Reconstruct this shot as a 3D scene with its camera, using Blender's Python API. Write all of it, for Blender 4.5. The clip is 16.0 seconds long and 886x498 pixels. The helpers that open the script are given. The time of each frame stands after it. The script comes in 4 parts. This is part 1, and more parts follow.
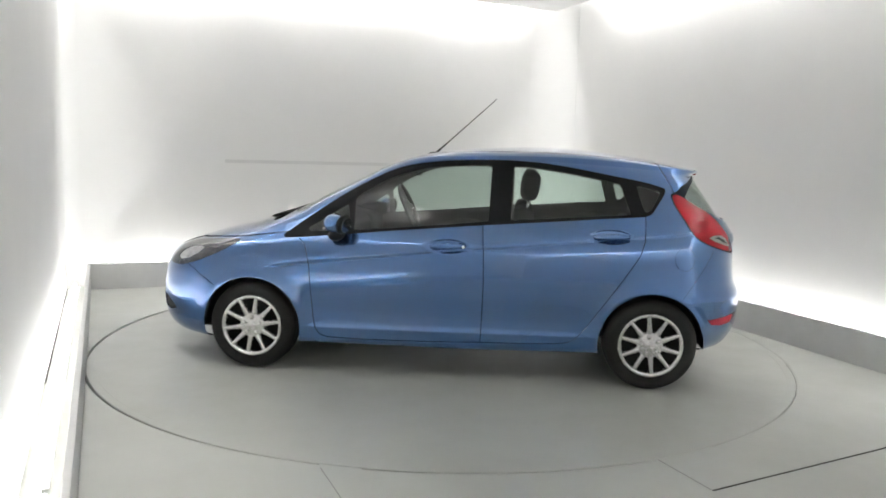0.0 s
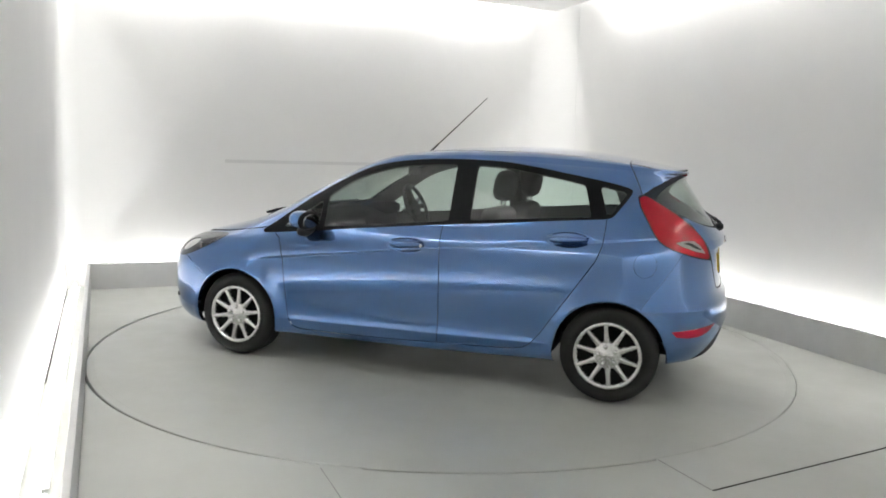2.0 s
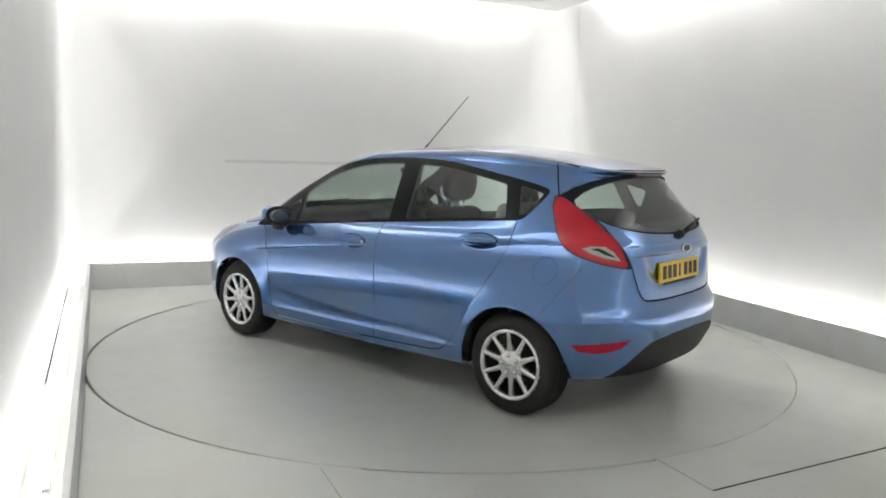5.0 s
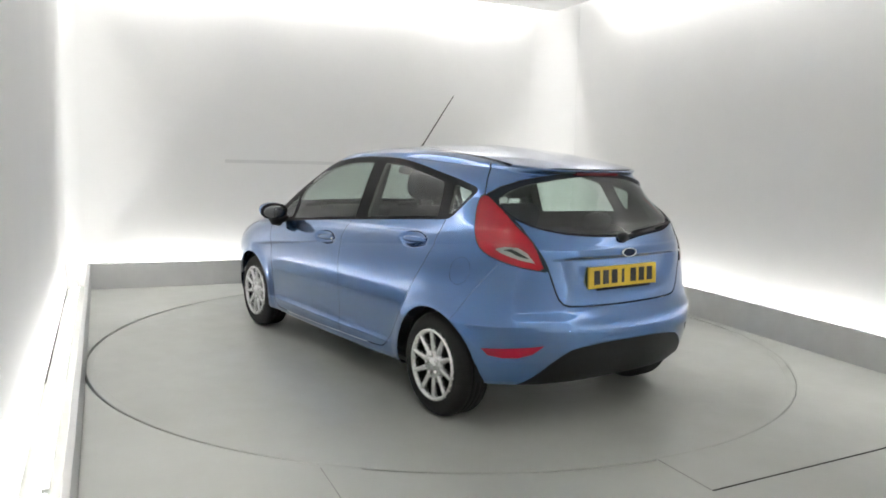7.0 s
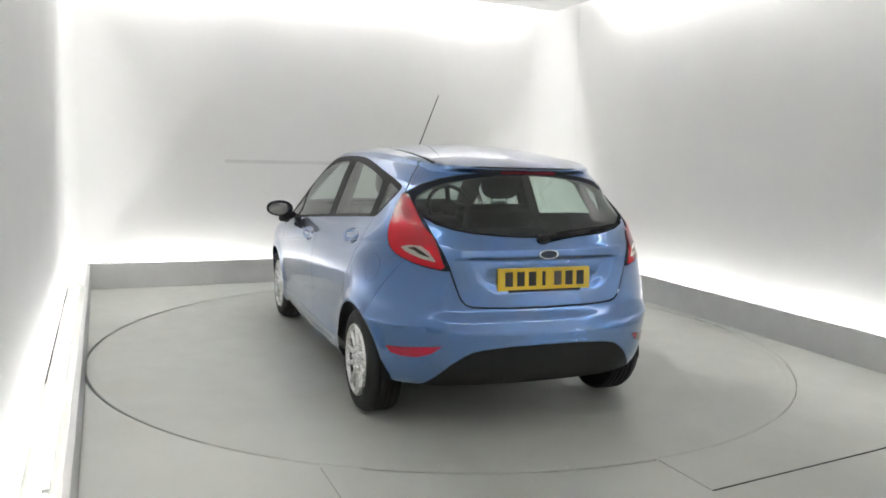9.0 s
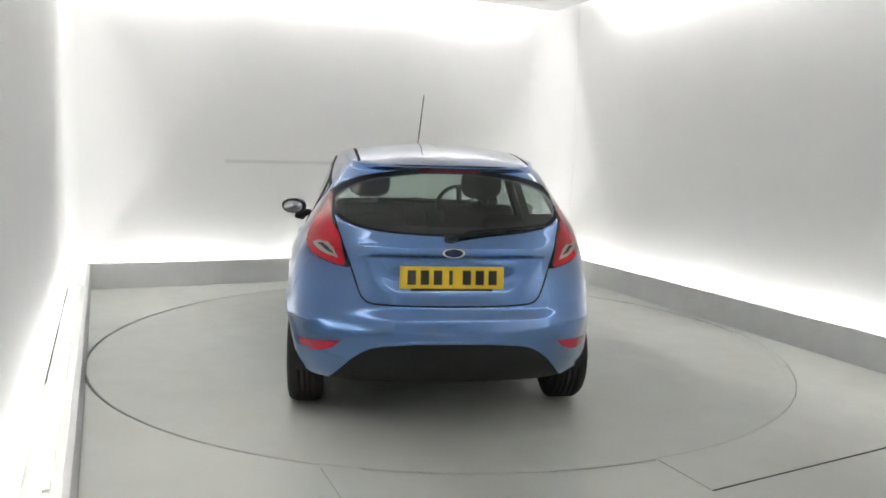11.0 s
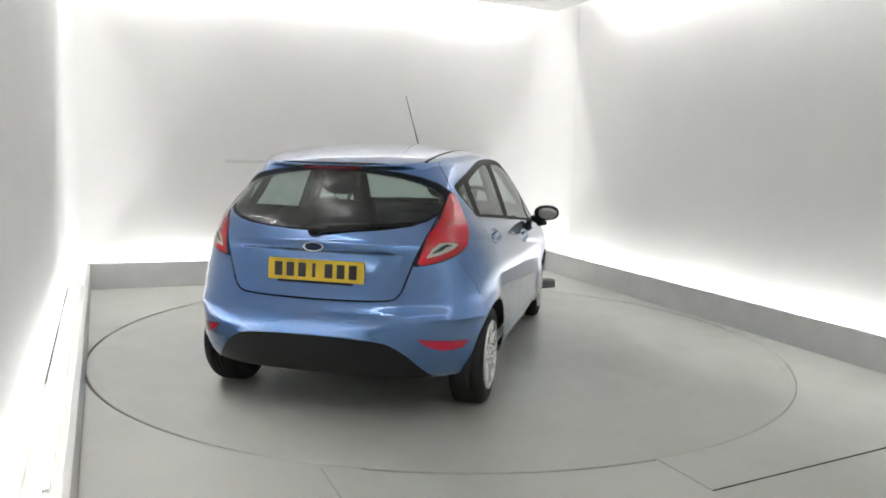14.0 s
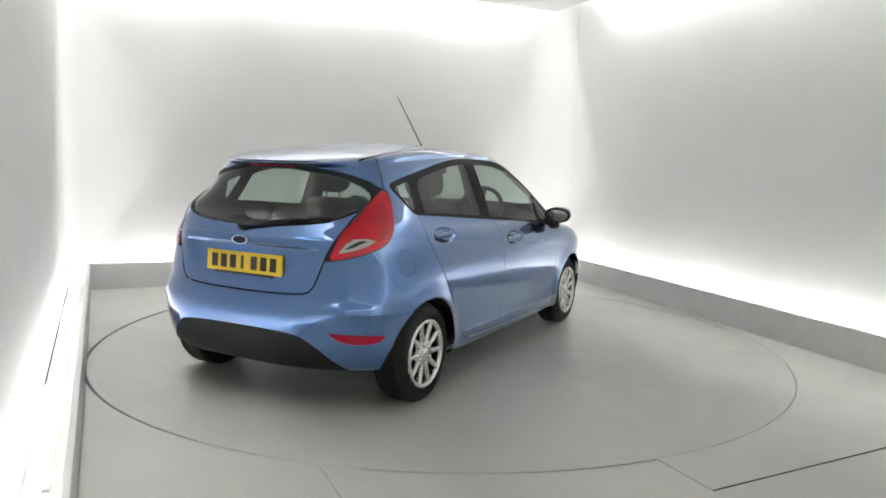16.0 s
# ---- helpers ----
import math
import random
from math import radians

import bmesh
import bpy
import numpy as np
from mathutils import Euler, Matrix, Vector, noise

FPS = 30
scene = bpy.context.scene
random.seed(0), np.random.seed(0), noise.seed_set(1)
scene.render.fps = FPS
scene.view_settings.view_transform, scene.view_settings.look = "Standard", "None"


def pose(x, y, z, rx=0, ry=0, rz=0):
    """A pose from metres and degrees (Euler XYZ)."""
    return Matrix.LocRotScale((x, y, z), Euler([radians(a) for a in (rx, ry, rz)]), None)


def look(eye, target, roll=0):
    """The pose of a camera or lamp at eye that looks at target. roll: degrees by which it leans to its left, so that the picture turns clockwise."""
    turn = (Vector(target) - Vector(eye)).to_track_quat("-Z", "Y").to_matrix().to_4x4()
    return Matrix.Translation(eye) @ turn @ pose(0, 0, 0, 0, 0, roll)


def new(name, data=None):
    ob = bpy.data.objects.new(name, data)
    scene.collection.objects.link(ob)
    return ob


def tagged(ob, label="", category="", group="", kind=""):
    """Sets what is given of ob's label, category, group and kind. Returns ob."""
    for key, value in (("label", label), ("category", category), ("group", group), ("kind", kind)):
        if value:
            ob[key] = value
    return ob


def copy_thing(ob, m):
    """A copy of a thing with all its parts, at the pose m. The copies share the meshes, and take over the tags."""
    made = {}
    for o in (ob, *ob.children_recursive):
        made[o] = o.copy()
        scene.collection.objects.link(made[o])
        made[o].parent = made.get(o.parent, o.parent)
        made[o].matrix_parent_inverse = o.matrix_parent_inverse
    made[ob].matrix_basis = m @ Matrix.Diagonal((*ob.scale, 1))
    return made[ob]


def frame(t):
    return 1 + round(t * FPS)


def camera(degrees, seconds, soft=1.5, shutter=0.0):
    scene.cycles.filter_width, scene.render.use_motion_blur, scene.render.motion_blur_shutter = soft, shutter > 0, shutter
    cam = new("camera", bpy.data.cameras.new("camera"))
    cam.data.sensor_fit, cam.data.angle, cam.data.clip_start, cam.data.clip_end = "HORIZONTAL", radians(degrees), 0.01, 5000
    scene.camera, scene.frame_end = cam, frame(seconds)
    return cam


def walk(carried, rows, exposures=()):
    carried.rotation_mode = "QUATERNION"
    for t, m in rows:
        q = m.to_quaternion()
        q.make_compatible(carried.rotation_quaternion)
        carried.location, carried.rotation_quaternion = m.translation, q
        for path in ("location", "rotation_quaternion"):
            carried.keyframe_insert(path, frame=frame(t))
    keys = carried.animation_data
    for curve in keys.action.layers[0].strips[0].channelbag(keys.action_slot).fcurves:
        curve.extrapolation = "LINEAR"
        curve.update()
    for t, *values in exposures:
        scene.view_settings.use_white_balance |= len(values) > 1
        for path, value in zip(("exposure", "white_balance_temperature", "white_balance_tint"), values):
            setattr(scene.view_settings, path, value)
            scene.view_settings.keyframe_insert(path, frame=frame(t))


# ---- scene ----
# ---- camera: fixed on a stand, it never moves ----
cam = camera(60.29, 16.0, soft=1.75)
EYE = Vector((0.0, -5.688, 1.398))
YAW, PITCH = radians(-0.093), radians(7.109)
AIM = EYE + Vector((math.sin(YAW) * math.cos(PITCH), math.cos(YAW) * math.cos(PITCH), -math.sin(PITCH)))
walk(cam, [(0.0, look(EYE, AIM, 1.606)), (16.0, look(EYE, AIM, 1.606))])
scene.view_settings.exposure = 0.02

# ---- world: nothing but the closed studio gives light ----
world = bpy.data.worlds.new("world")
world.use_nodes = True
world.node_tree.nodes["Background"].inputs["Color"].default_value = (0.5, 0.5, 0.5, 1)
world.node_tree.nodes["Background"].inputs["Strength"].default_value = 0.02
scene.world = world
TUBE_LOW, TUBE_HIGH = 55.0, 100.0

# ---- the studio stands turned to the camera ----
ROOM = Matrix.Rotation(radians(24.246), 4, "Z")
LEFT, RIGHT, BACK, FRONT = -2.457, 2.538, 2.828, -6.05
GAP, KERB_H, KERB_T, CEIL = 0.215, 0.249, 0.03, 3.12
TABLE_R = 2.470
# the right-hand side stands a little out of square
SKEW = Matrix.Translation((2.650, BACK, 0)) @ Matrix.Rotation(radians(-2.1), 4, "Z") @ Matrix.Translation((-RIGHT, -BACK, 0))


# ---- materials ----
def nodes_of(name):
    m = bpy.data.materials.new(name)
    m.use_nodes = True
    t = m.node_tree
    return m, t, t.nodes["Principled BSDF"]


def put_in(tree, node, socket, value):
    if hasattr(value, "is_output"):
        tree.links.new(value, node.inputs[socket])
    else:
        node.inputs[socket].default_value = value


def noise_out(t, scale, detail=4.0, rough=0.55, stretch=(1, 1, 1)):
    tc = t.nodes.new("ShaderNodeTexCoord")
    mp = t.nodes.new("ShaderNodeMapping")
    mp.inputs["Scale"].default_value = stretch
    n = t.nodes.new("ShaderNodeTexNoise")
    n.inputs["Scale"].default_value, n.inputs["Detail"].default_value, n.inputs["Roughness"].default_value = scale, detail, rough
    t.links.new(tc.outputs["Object"], mp.inputs["Vector"])
    t.links.new(mp.outputs["Vector"], n.inputs["Vector"])
    return n.outputs["Fac"]


def ramp(t, fac, stops):
    r = t.nodes.new("ShaderNodeValToRGB")
    while len(r.color_ramp.elements) < len(stops):
        r.color_ramp.elements.new(0.5)
    for e, (pos, col) in zip(r.color_ramp.elements, stops):
        e.position, e.color = pos, (*col, 1)
    t.links.new(fac, r.inputs["Fac"])
    return r.outputs["Color"]


def grey_ramp(t, fac, lo, hi, a=0.3, b=0.7):
    return ramp(t, fac, [(a, (lo, lo, lo)), (b, (hi, hi, hi))])


def bumped(t, b, fac, strength, distance):
    n = t.nodes.new("ShaderNodeBump")
    n.inputs["Strength"].default_value, n.inputs["Distance"].default_value = strength, distance
    t.links.new(fac, n.inputs["Height"])
    t.links.new(n.outputs["Normal"], b.inputs["Normal"])


def surface(name, col, col2=None, rough=0.5, rough2=None, metal=0.0, scale=3.0, fine=120.0, bump=0.0, coat=0.0, spec=0.5, stretch=(1, 1, 1)):
    """A plain worn surface: two colours mixed by large noise, roughness by fine noise, a slight bump."""
    m, t, b = nodes_of(name)
    col2 = col2 or tuple(c * 0.88 for c in col)
    big = noise_out(t, scale, 5.0, stretch=stretch)
    t.links.new(ramp(t, big, [(0.32, col2), (0.68, col)]), b.inputs["Base Color"])
    small = noise_out(t, fine, 3.0)
    put_in(t, b, "Roughness", grey_ramp(t, small, rough, rough2 if rough2 is not None else min(1.0, rough + 0.08)))
    b.inputs["Metallic"].default_value = metal
    b.inputs["Coat Weight"].default_value = coat
    b.inputs["Coat Roughness"].default_value = 0.04
    b.inputs["Specular IOR Level"].default_value = spec
    if bump:
        bumped(t, b, small, bump, 0.002)
    return m


def paint_blue():
    """Light blue metallic paint under clear lacquer, with fine flakes."""
    m, t, b = nodes_of("paint_blue_metallic")
    flake = noise_out(t, 320.0, 1.0)
    t.links.new(ramp(t, flake, [(0.2, (0.042, 0.120, 0.300)), (0.8, (0.056, 0.152, 0.365))]), b.inputs["Base Color"])
    b.inputs["Metallic"].default_value = 0.82
    b.inputs["Roughness"].default_value = 0.21
    b.inputs["Coat Weight"].default_value, b.inputs["Coat Roughness"].default_value = 1.0, 0.02
    b.inputs["Coat IOR"].default_value = 1.8
    return m


def glass(name, tint, gloss=1.0, rough=0.02):
    """Window glass: tinted see-through, with more mirror gloss towards the grazing angle."""
    m, t, b = nodes_of(name)
    t.nodes.remove(b)
    out = t.nodes["Material Output"]
    clear, shine, mix, lw, power, scale = (t.nodes.new(k) for k in ("ShaderNodeBsdfTransparent", "ShaderNodeBsdfGlossy", "ShaderNodeMixShader", "ShaderNodeLayerWeight", "ShaderNodeMath", "ShaderNodeMath"))
    clear.inputs["Color"].default_value = (*tint, 1)
    shine.inputs["Roughness"].default_value = rough
    shine.inputs["Color"].default_value = (gloss, gloss, gloss, 1)
    lw.inputs["Blend"].default_value = 0.5
    power.operation, power.inputs[1].default_value = "POWER", 4.5
    scale.operation = "MULTIPLY_ADD"
    scale.inputs[1].default_value, scale.inputs[2].default_value = 0.92, 0.06
    t.links.new(lw.outputs["Facing"], power.inputs[0])
    t.links.new(power.outputs["Value"], scale.inputs[0])
    t.links.new(scale.outputs["Value"], mix.inputs["Fac"])
    t.links.new(clear.outputs["BSDF"], mix.inputs[1])
    t.links.new(shine.outputs["BSDF"], mix.inputs[2])
    t.links.new(mix.outputs["Shader"], out.inputs["Surface"])
    return m


def glow(name, col, strength):
    m, t, b = nodes_of(name)
    b.inputs["Base Color"].default_value = (0.8, 0.8, 0.8, 1)
    b.inputs["Emission Color"].default_value = (*col, 1)
    b.inputs["Emission Strength"].default_value = strength
    return m


def lens(name, col, rough=0.08):
    """Coloured lamp plastic, ribbed inside, glossy outside."""
    m, t, b = nodes_of(name)
    rib = noise_out(t, 30.0, 2.0, stretch=(1, 1, 6))
    t.links.new(ramp(t, rib, [(0.3, tuple(c * 0.86 for c in col)), (0.7, col)]), b.inputs["Base Color"])
    b.inputs["Roughness"].default_value = 0.25
    b.inputs["Coat Weight"].default_value, b.inputs["Coat Roughness"].default_value = 1.0, rough
    b.inputs["Coat IOR"].default_value = 1.35
    b.inputs["Specular IOR Level"].default_value = 0.2
    return m


M_WALL = surface("wall_paint", (0.82, 0.82, 0.81), (0.79, 0.79, 0.785), 0.55, 0.65, scale=1.2, fine=60, bump=0.05)
M_CEIL = surface("ceiling_paint", (0.85, 0.845, 0.845), (0.82, 0.815, 0.815), 0.7, scale=1.5)
M_KERB = surface("kerb_paint", (0.69, 0.69, 0.685), (0.63, 0.63, 0.625), 0.45, 0.6, scale=4.0, fine=40, bump=0.08)
M_FLOOR = surface("floor_paint", (0.55, 0.56, 0.525), (0.49, 0.50, 0.465), 0.30, 0.42, scale=1.1, fine=6)
M_TABLE = surface("turntable_paint", (0.51, 0.52, 0.485), (0.455, 0.465, 0.43), 0.28, 0.42, scale=0.9, fine=5)
M_JOINT = surface("joint_dark", (0.035, 0.035, 0.03), None, 0.8)
M_FAINT = surface("joint_faint", (0.33, 0.33, 0.31), None, 0.6)
M_SEAMWALL = surface("wall_seam_paint", (0.755, 0.755, 0.75), None, 0.6)
M_TUBE_LOW = glow("tube_light_low", (1.0, 0.99, 0.97), TUBE_LOW)
M_TUBE_HIGH = glow("tube_light_high", (1.0, 0.985, 0.96), TUBE_HIGH)
M_GREYBOX = surface("box_grey_plastic", (0.075, 0.075, 0.073), (0.05, 0.05, 0.049), 0.45, 0.6, scale=12)
M_BATTEN = surface("batten_enamel", (0.8, 0.8, 0.8), None, 0.35)
M_PAINT = paint_blue()
M_SEAM = surface("seam_black", (0.009, 0.011, 0.018), None, 0.7, spec=0.2)
M_TRIM = surface("trim_black_gloss", (0.010, 0.010, 0.011), None, 0.45, 0.55, spec=0.1)
M_PLASTIC = surface("black_plastic", (0.015, 0.015, 0.016), (0.011, 0.011, 0.012), 0.5, 0.65, fine=300, bump=0.1, spec=0.25)
M_RUBBER = surface("tyre_rubber", (0.011, 0.0105, 0.010), (0.008, 0.008, 0.0075), 0.75, 0.85, scale=12, fine=200, bump=0.15)
M_ALLOY = surface("wheel_silver", (0.74, 0.74, 0.735), (0.62, 0.62, 0.615), 0.20, 0.30, metal=0.95, scale=20)
M_DARKMETAL = surface("dark_metal", (0.012, 0.012, 0.012), None, 0.6, metal=0.2, spec=0.2)
M_CHROME = surface("chrome", (0.8, 0.8, 0.8), None, 0.08, 0.12, metal=1.0)
M_GLASS = glass("side_glass", (0.66, 0.74, 0.70))
M_RGLASS = glass("rear_glass", (0.58, 0.66, 0.62), rough=0.04)
M_RED = lens("lamp_red", (0.36, 0.005, 0.014), 0.03)
M_BRAKE = lens("brake_lens_dark", (0.13, 0.005, 0.012))
M_REFL = lens("reflector_red", (0.33, 0.008, 0.028))
M_CLEAR = lens("lamp_clear", (0.42, 0.38, 0.36))
M_HEAD = surface("headlamp_dark", (0.07, 0.075, 0.08), (0.03, 0.03, 0.035), 0.2, 0.3, scale=14, coat=0.6)
M_PLATE = surface("plate_yellow", (0.74, 0.50, 0.028), (0.68, 0.45, 0.02), 0.3, scale=8)
M_INK = surface("plate_ink", (0.02, 0.018, 0.015), None, 0.5)
M_FABRIC = surface("seat_fabric", (0.035, 0.036, 0.038), (0.022, 0.022, 0.024), 0.9, 1.0, scale=30, fine=400, bump=0.3)
M_LINING = surface("roof_lining", (0.42, 0.41, 0.39), None, 0.95, scale=20)
M_DASH = surface("dash_plastic", (0.024, 0.025, 0.026), None, 0.85, 0.95, scale=10, fine=250, spec=0.08)
M_INNER = surface("door_inner_trim", (0.085, 0.088, 0.08), None, 0.9, scale=8, fine=250, spec=0.08)
M_HEADIN = surface("headlight_chrome", (0.75, 0.76, 0.77), (0.4, 0.4, 0.41), 0.12, 0.3, metal=0.9, scale=22, coat=1.0)
M_BADGE = surface("badge_blue", (0.012, 0.022, 0.055), None, 0.2)
M_MIRROR = surface("mirror_glass", (0.34, 0.34, 0.35), None, 0.03, 0.04, metal=1.0)


# ---- mesh helpers ----
def mesh_of(bm, name, material, smooth=False):
    me = bpy.data.meshes.new(name)
    bmesh.ops.recalc_face_normals(bm, faces=bm.faces[:])
    bm.to_mesh(me)
    bm.free()
    me.materials.append(material)
    if smooth:
        me.shade_smooth()
    return me


def part(name, bm, material, parent=None, label="", smooth=False):
    """Link a bmesh as one mesh object under a thing or a part."""
    ob = new(name, mesh_of(bm, name, material, smooth))
    if parent:
        ob.parent = parent
    return tagged(ob, label)


def box(lo, hi, bevel=0.0, segs=2):
    bm = bmesh.new()
    bmesh.ops.create_cube(bm, size=1)
    size = [b - a for a, b in zip(lo, hi)]
    for v in bm.verts:
        v.co = Vector([a + (c + 0.5) * s for a, c, s in zip(lo, v.co, size)])
    if bevel:
        bmesh.ops.bevel(bm, geom=bm.edges[:], offset=bevel, segments=segs, profile=0.5, affect="EDGES")
    return bm


def lathe(profile, steps, axis="Y", a0=0.0, a1=2 * math.pi):
    """Turn a profile of (radius, along) round an axis."""
    bm = bmesh.new()
    full = abs(a1 - a0 - 2 * math.pi) < 1e-6
    rows = []
    for i in range(steps if full else steps + 1):
        a = a0 + (a1 - a0) * i / steps
        c, s = math.cos(a), math.sin(a)
        rows.append([bm.verts.new((r * c, h, r * s) if axis == "Y" else (r * c, r * s, h)) for r, h in profile])
    for i in range(steps):
        p, q = rows[i], rows[(i + 1) % len(rows)]
        for j in range(len(profile) - 1):
            bm.faces.new((p[j], p[j + 1], q[j + 1], q[j]))
    bmesh.ops.remove_doubles(bm, verts=bm.verts[:], dist=1e-5)
    return bm


def joined(*bms):
    """Several bmeshes as one."""
    out = bmesh.new()
    for b in bms:
        me = bpy.data.meshes.new("join")
        b.to_mesh(me)
        b.free()
        out.from_mesh(me)
        bpy.data.meshes.remove(me)
    return out


def moved(bm, m):
    bmesh.ops.transform(bm, matrix=m, verts=bm.verts[:])
    return bm


def setting(name, bm, material, label, category, smooth=False, kind="structure"):
    ob = part(name, bm, material, None, label, smooth)
    ob.matrix_world = ROOM
    return tagged(ob, label, category, kind=kind)


# ---- the studio ----
WL, WR, WB, WT = LEFT - GAP, RIGHT + GAP, BACK + GAP, 0.12


def build_room():
    # floor with a round pit for the turntable
    bm = bmesh.new()
    n = 192
    x0, x1, y0, y1 = WL - 0.1, WR + 0.3, FRONT - 0.1, WB + 0.1
    inner, outer, low = [], [], []
    for i in range(n):
        a = 2 * math.pi * i / n
        c, s = math.cos(a), math.sin(a)
        k = min((x1 if c > 0 else x0) / c if abs(c) > 1e-9 else 1e9, (y1 if s > 0 else y0) / s if abs(s) > 1e-9 else 1e9)
        inner.append(bm.verts.new(((TABLE_R + 0.007) * c, (TABLE_R + 0.007) * s, 0)))
        low.append(bm.verts.new(((TABLE_R + 0.007) * c, (TABLE_R + 0.007) * s, -0.06)))
        outer.append(bm.verts.new((k * c, k * s, 0)))
    for i in range(n):
        j = (i + 1) % n
        bm.faces.new((inner[i], outer[i], outer[j], inner[j]))
        bm.faces.new((inner[i], inner[j], low[j], low[i]))
        a, b = outer[i].co, outer[j].co
        if abs(a.x - b.x) > 1e-6 and abs(a.y - b.y) > 1e-6:
            cx = x1 if max(a.x, b.x) > x1 - 1e-4 else x0
            cy = y1 if max(a.y, b.y) > y1 - 1e-4 else y0
            bm.faces.new((outer[i], bm.verts.new((cx, cy, 0)), outer[j]))
    setting("floor", bm, M_FLOOR, "smooth grey painted studio floor with faint marks", "floor")
    setting("pit", box((-2.6, -2.6, -0.12), (2.6, 2.6, -0.06)), M_JOINT, "dark pit under the turntable rim", "pit")
    # walls
    h = 3.5
    setting("wall_back", box((WL - WT, WB, -0.05), (WR + 0.3, WB + WT, h)), M_WALL, "white painted studio wall lit from below and above", "wall")
    setting("wall_left", box((WL - WT, FRONT, -0.05), (WL, WB, h)), M_WALL, "white painted studio wall washed with light", "wall")
    setting("wall_right", moved(box((WR, FRONT, -0.05), (WR + WT, WB - 0.006, h)), SKEW), M_WALL, "white painted studio wall lit from below and above", "wall")
    setting("wall_front", box((WL - WT, FRONT - WT, -0.05), (WR + WT, FRONT, h)), M_WALL, "plain white studio wall behind the camera", "wall")
    # coved upright corners
    for name, cx, sx, r in (("wall_cove_right", WR + 0.102, 1, 0.40), ("wall_cove_left", WL, -1, 0.14)):
        bm = bmesh.new()
        line = [(cx - sx * r * (1 - math.sin(a)), WB - r * (1 - math.cos(a))) for a in [math.pi / 2 * k / 16 for k in range(17)]]
        line += [(cx + sx * 0.01, WB - r), (cx + sx * 0.01, WB + 0.01), (cx - sx * r, WB + 0.01)]
        rows = [[bm.verts.new((px, py, hz)) for px, py in line] for hz in (-0.04, 3.49)]
        for k in range(16):
            bm.faces.new((rows[0][k], rows[0][k + 1], rows[1][k + 1], rows[1][k]))
        rows = [[bm.verts.new((px, py, hz)) for px, py in line[16:] + line[:1]] for hz in (-0.04, 3.49)]
        for k in range(4):
            bm.faces.new((rows[0][k], rows[0][k + 1], rows[1][k + 1], rows[1][k]))
        setting(name, bm, M_WALL, "white painted rounded corner between the studio walls", "wall cove", True)
    # hung ceiling, with a slot of light along the walls, and the slab above it
    slot = 0.20
    panel = box((WL + slot, FRONT + slot, CEIL), (WR - slot, WB - slot, CEIL + 0.05), 0.004)
    for v in panel.verts:
        if v.co.x > 0:
            v.co.x += 0.112 - (BACK - v.co.y) * 0.0367
    setting("ceiling", panel, M_CEIL, "plain off-white hung ceiling panel", "ceiling")
    setting("ceiling_slab", box((WL - WT, FRONT - WT, h), (WR + WT, WB + WT, h + 0.1)), M_CEIL, "white slab above the light slots", "ceiling")
    # kerbs: low upstand boards that hide the lamps
    setting("kerb_back", box((LEFT - KERB_T, BACK, 0), (2.682, BACK + KERB_T, KERB_H), 0.004), M_KERB, "low grey painted kerb board hiding lamps", "kerb")
    setting("kerb_left", box((LEFT - KERB_T, FRONT + 0.6, 0), (LEFT, BACK - 0.003, KERB_H), 0.004), M_KERB, "low grey painted kerb board hiding lamps", "kerb")
    setting("kerb_right", moved(box((RIGHT, FRONT + 0.6, 0), (RIGHT + KERB_T, BACK - 0.004, KERB_H), 0.004), SKEW), M_KERB, "low grey painted kerb board hiding lamps", "kerb")
    # this front board is unseen, added to go with the front fill battens
    setting("kerb_front_added", box((-1.2, FRONT + GAP - KERB_T, 0), (2.15, FRONT + GAP, KERB_H), 0.004), M_KERB, "low grey painted kerb board hiding lamps", "kerb")
    # seams in the floor paint
    long_joint = moved(box((0.0, -0.004, -0.004), (2.55, 0.004, 0.0025)), pose(0.019, -2.829, 0, 0, 0, 3.6))
    setting("floor_joint", long_joint, M_JOINT, "thin dark joint in the painted floor", "joint")
    setting("floor_joint", box((0.015, -2.82, -0.004), (0.019, -2.475, 0.002)), M_FAINT, "faint joint in the painted floor", "joint")
    setting("floor_joint", box((-1.484, -2.80, -0.004), (-1.480, -2.02, 0.002)), M_FAINT, "faint joint in the painted floor", "joint")
    # floor-coloured filling narrows the round gap in stretches
    for a0, a1, inner_r in ((-65.4, -56.7, -0.0102), (-56.7, -10.8, -0.005), (-10.8, 14.4, -0.0102), (-102.5, -97.9, -0.0075)):
        fill = lathe([(TABLE_R + inner_r, -0.05), (TABLE_R + inner_r, -0.002), (TABLE_R + 0.0065, -0.002), (TABLE_R + 0.0065, -0.05)], max(4, int(a1 - a0)), "Z", radians(a0 - 24.246), radians(a1 - 24.246))
        setting("joint_filling", fill, M_FLOOR, "floor-coloured filling in the turntable gap", "joint")
    setting("wall_base_joint", box((WL - 0.002, -0.3, 0.0), (WL + 0.008, 2.90, 0.005)), M_JOINT, "dark gap at the foot of the wall", "joint")
    # a ledge-like seam in the back wall
    setting("wall_joint", box((-1.16, WB - 0.004, 1.243), (1.2, WB + 0.002, 1.278), 0.001), M_SEAMWALL, "thin grey horizontal seam in the wall", "joint")
    chock = part("floor_box", joined(box((-0.11, -0.06, 0.0), (0.11, 0.06, 0.080), 0.008), box((-0.10, -0.05, 0.080), (0.10, 0.05, 0.092), 0.003)), M_GREYBOX)
    chock.matrix_world = pose(1.085, 2.43, 0, 0, 0, 30)
    tagged(chock, "small dark grey plastic box on the studio floor", "box")


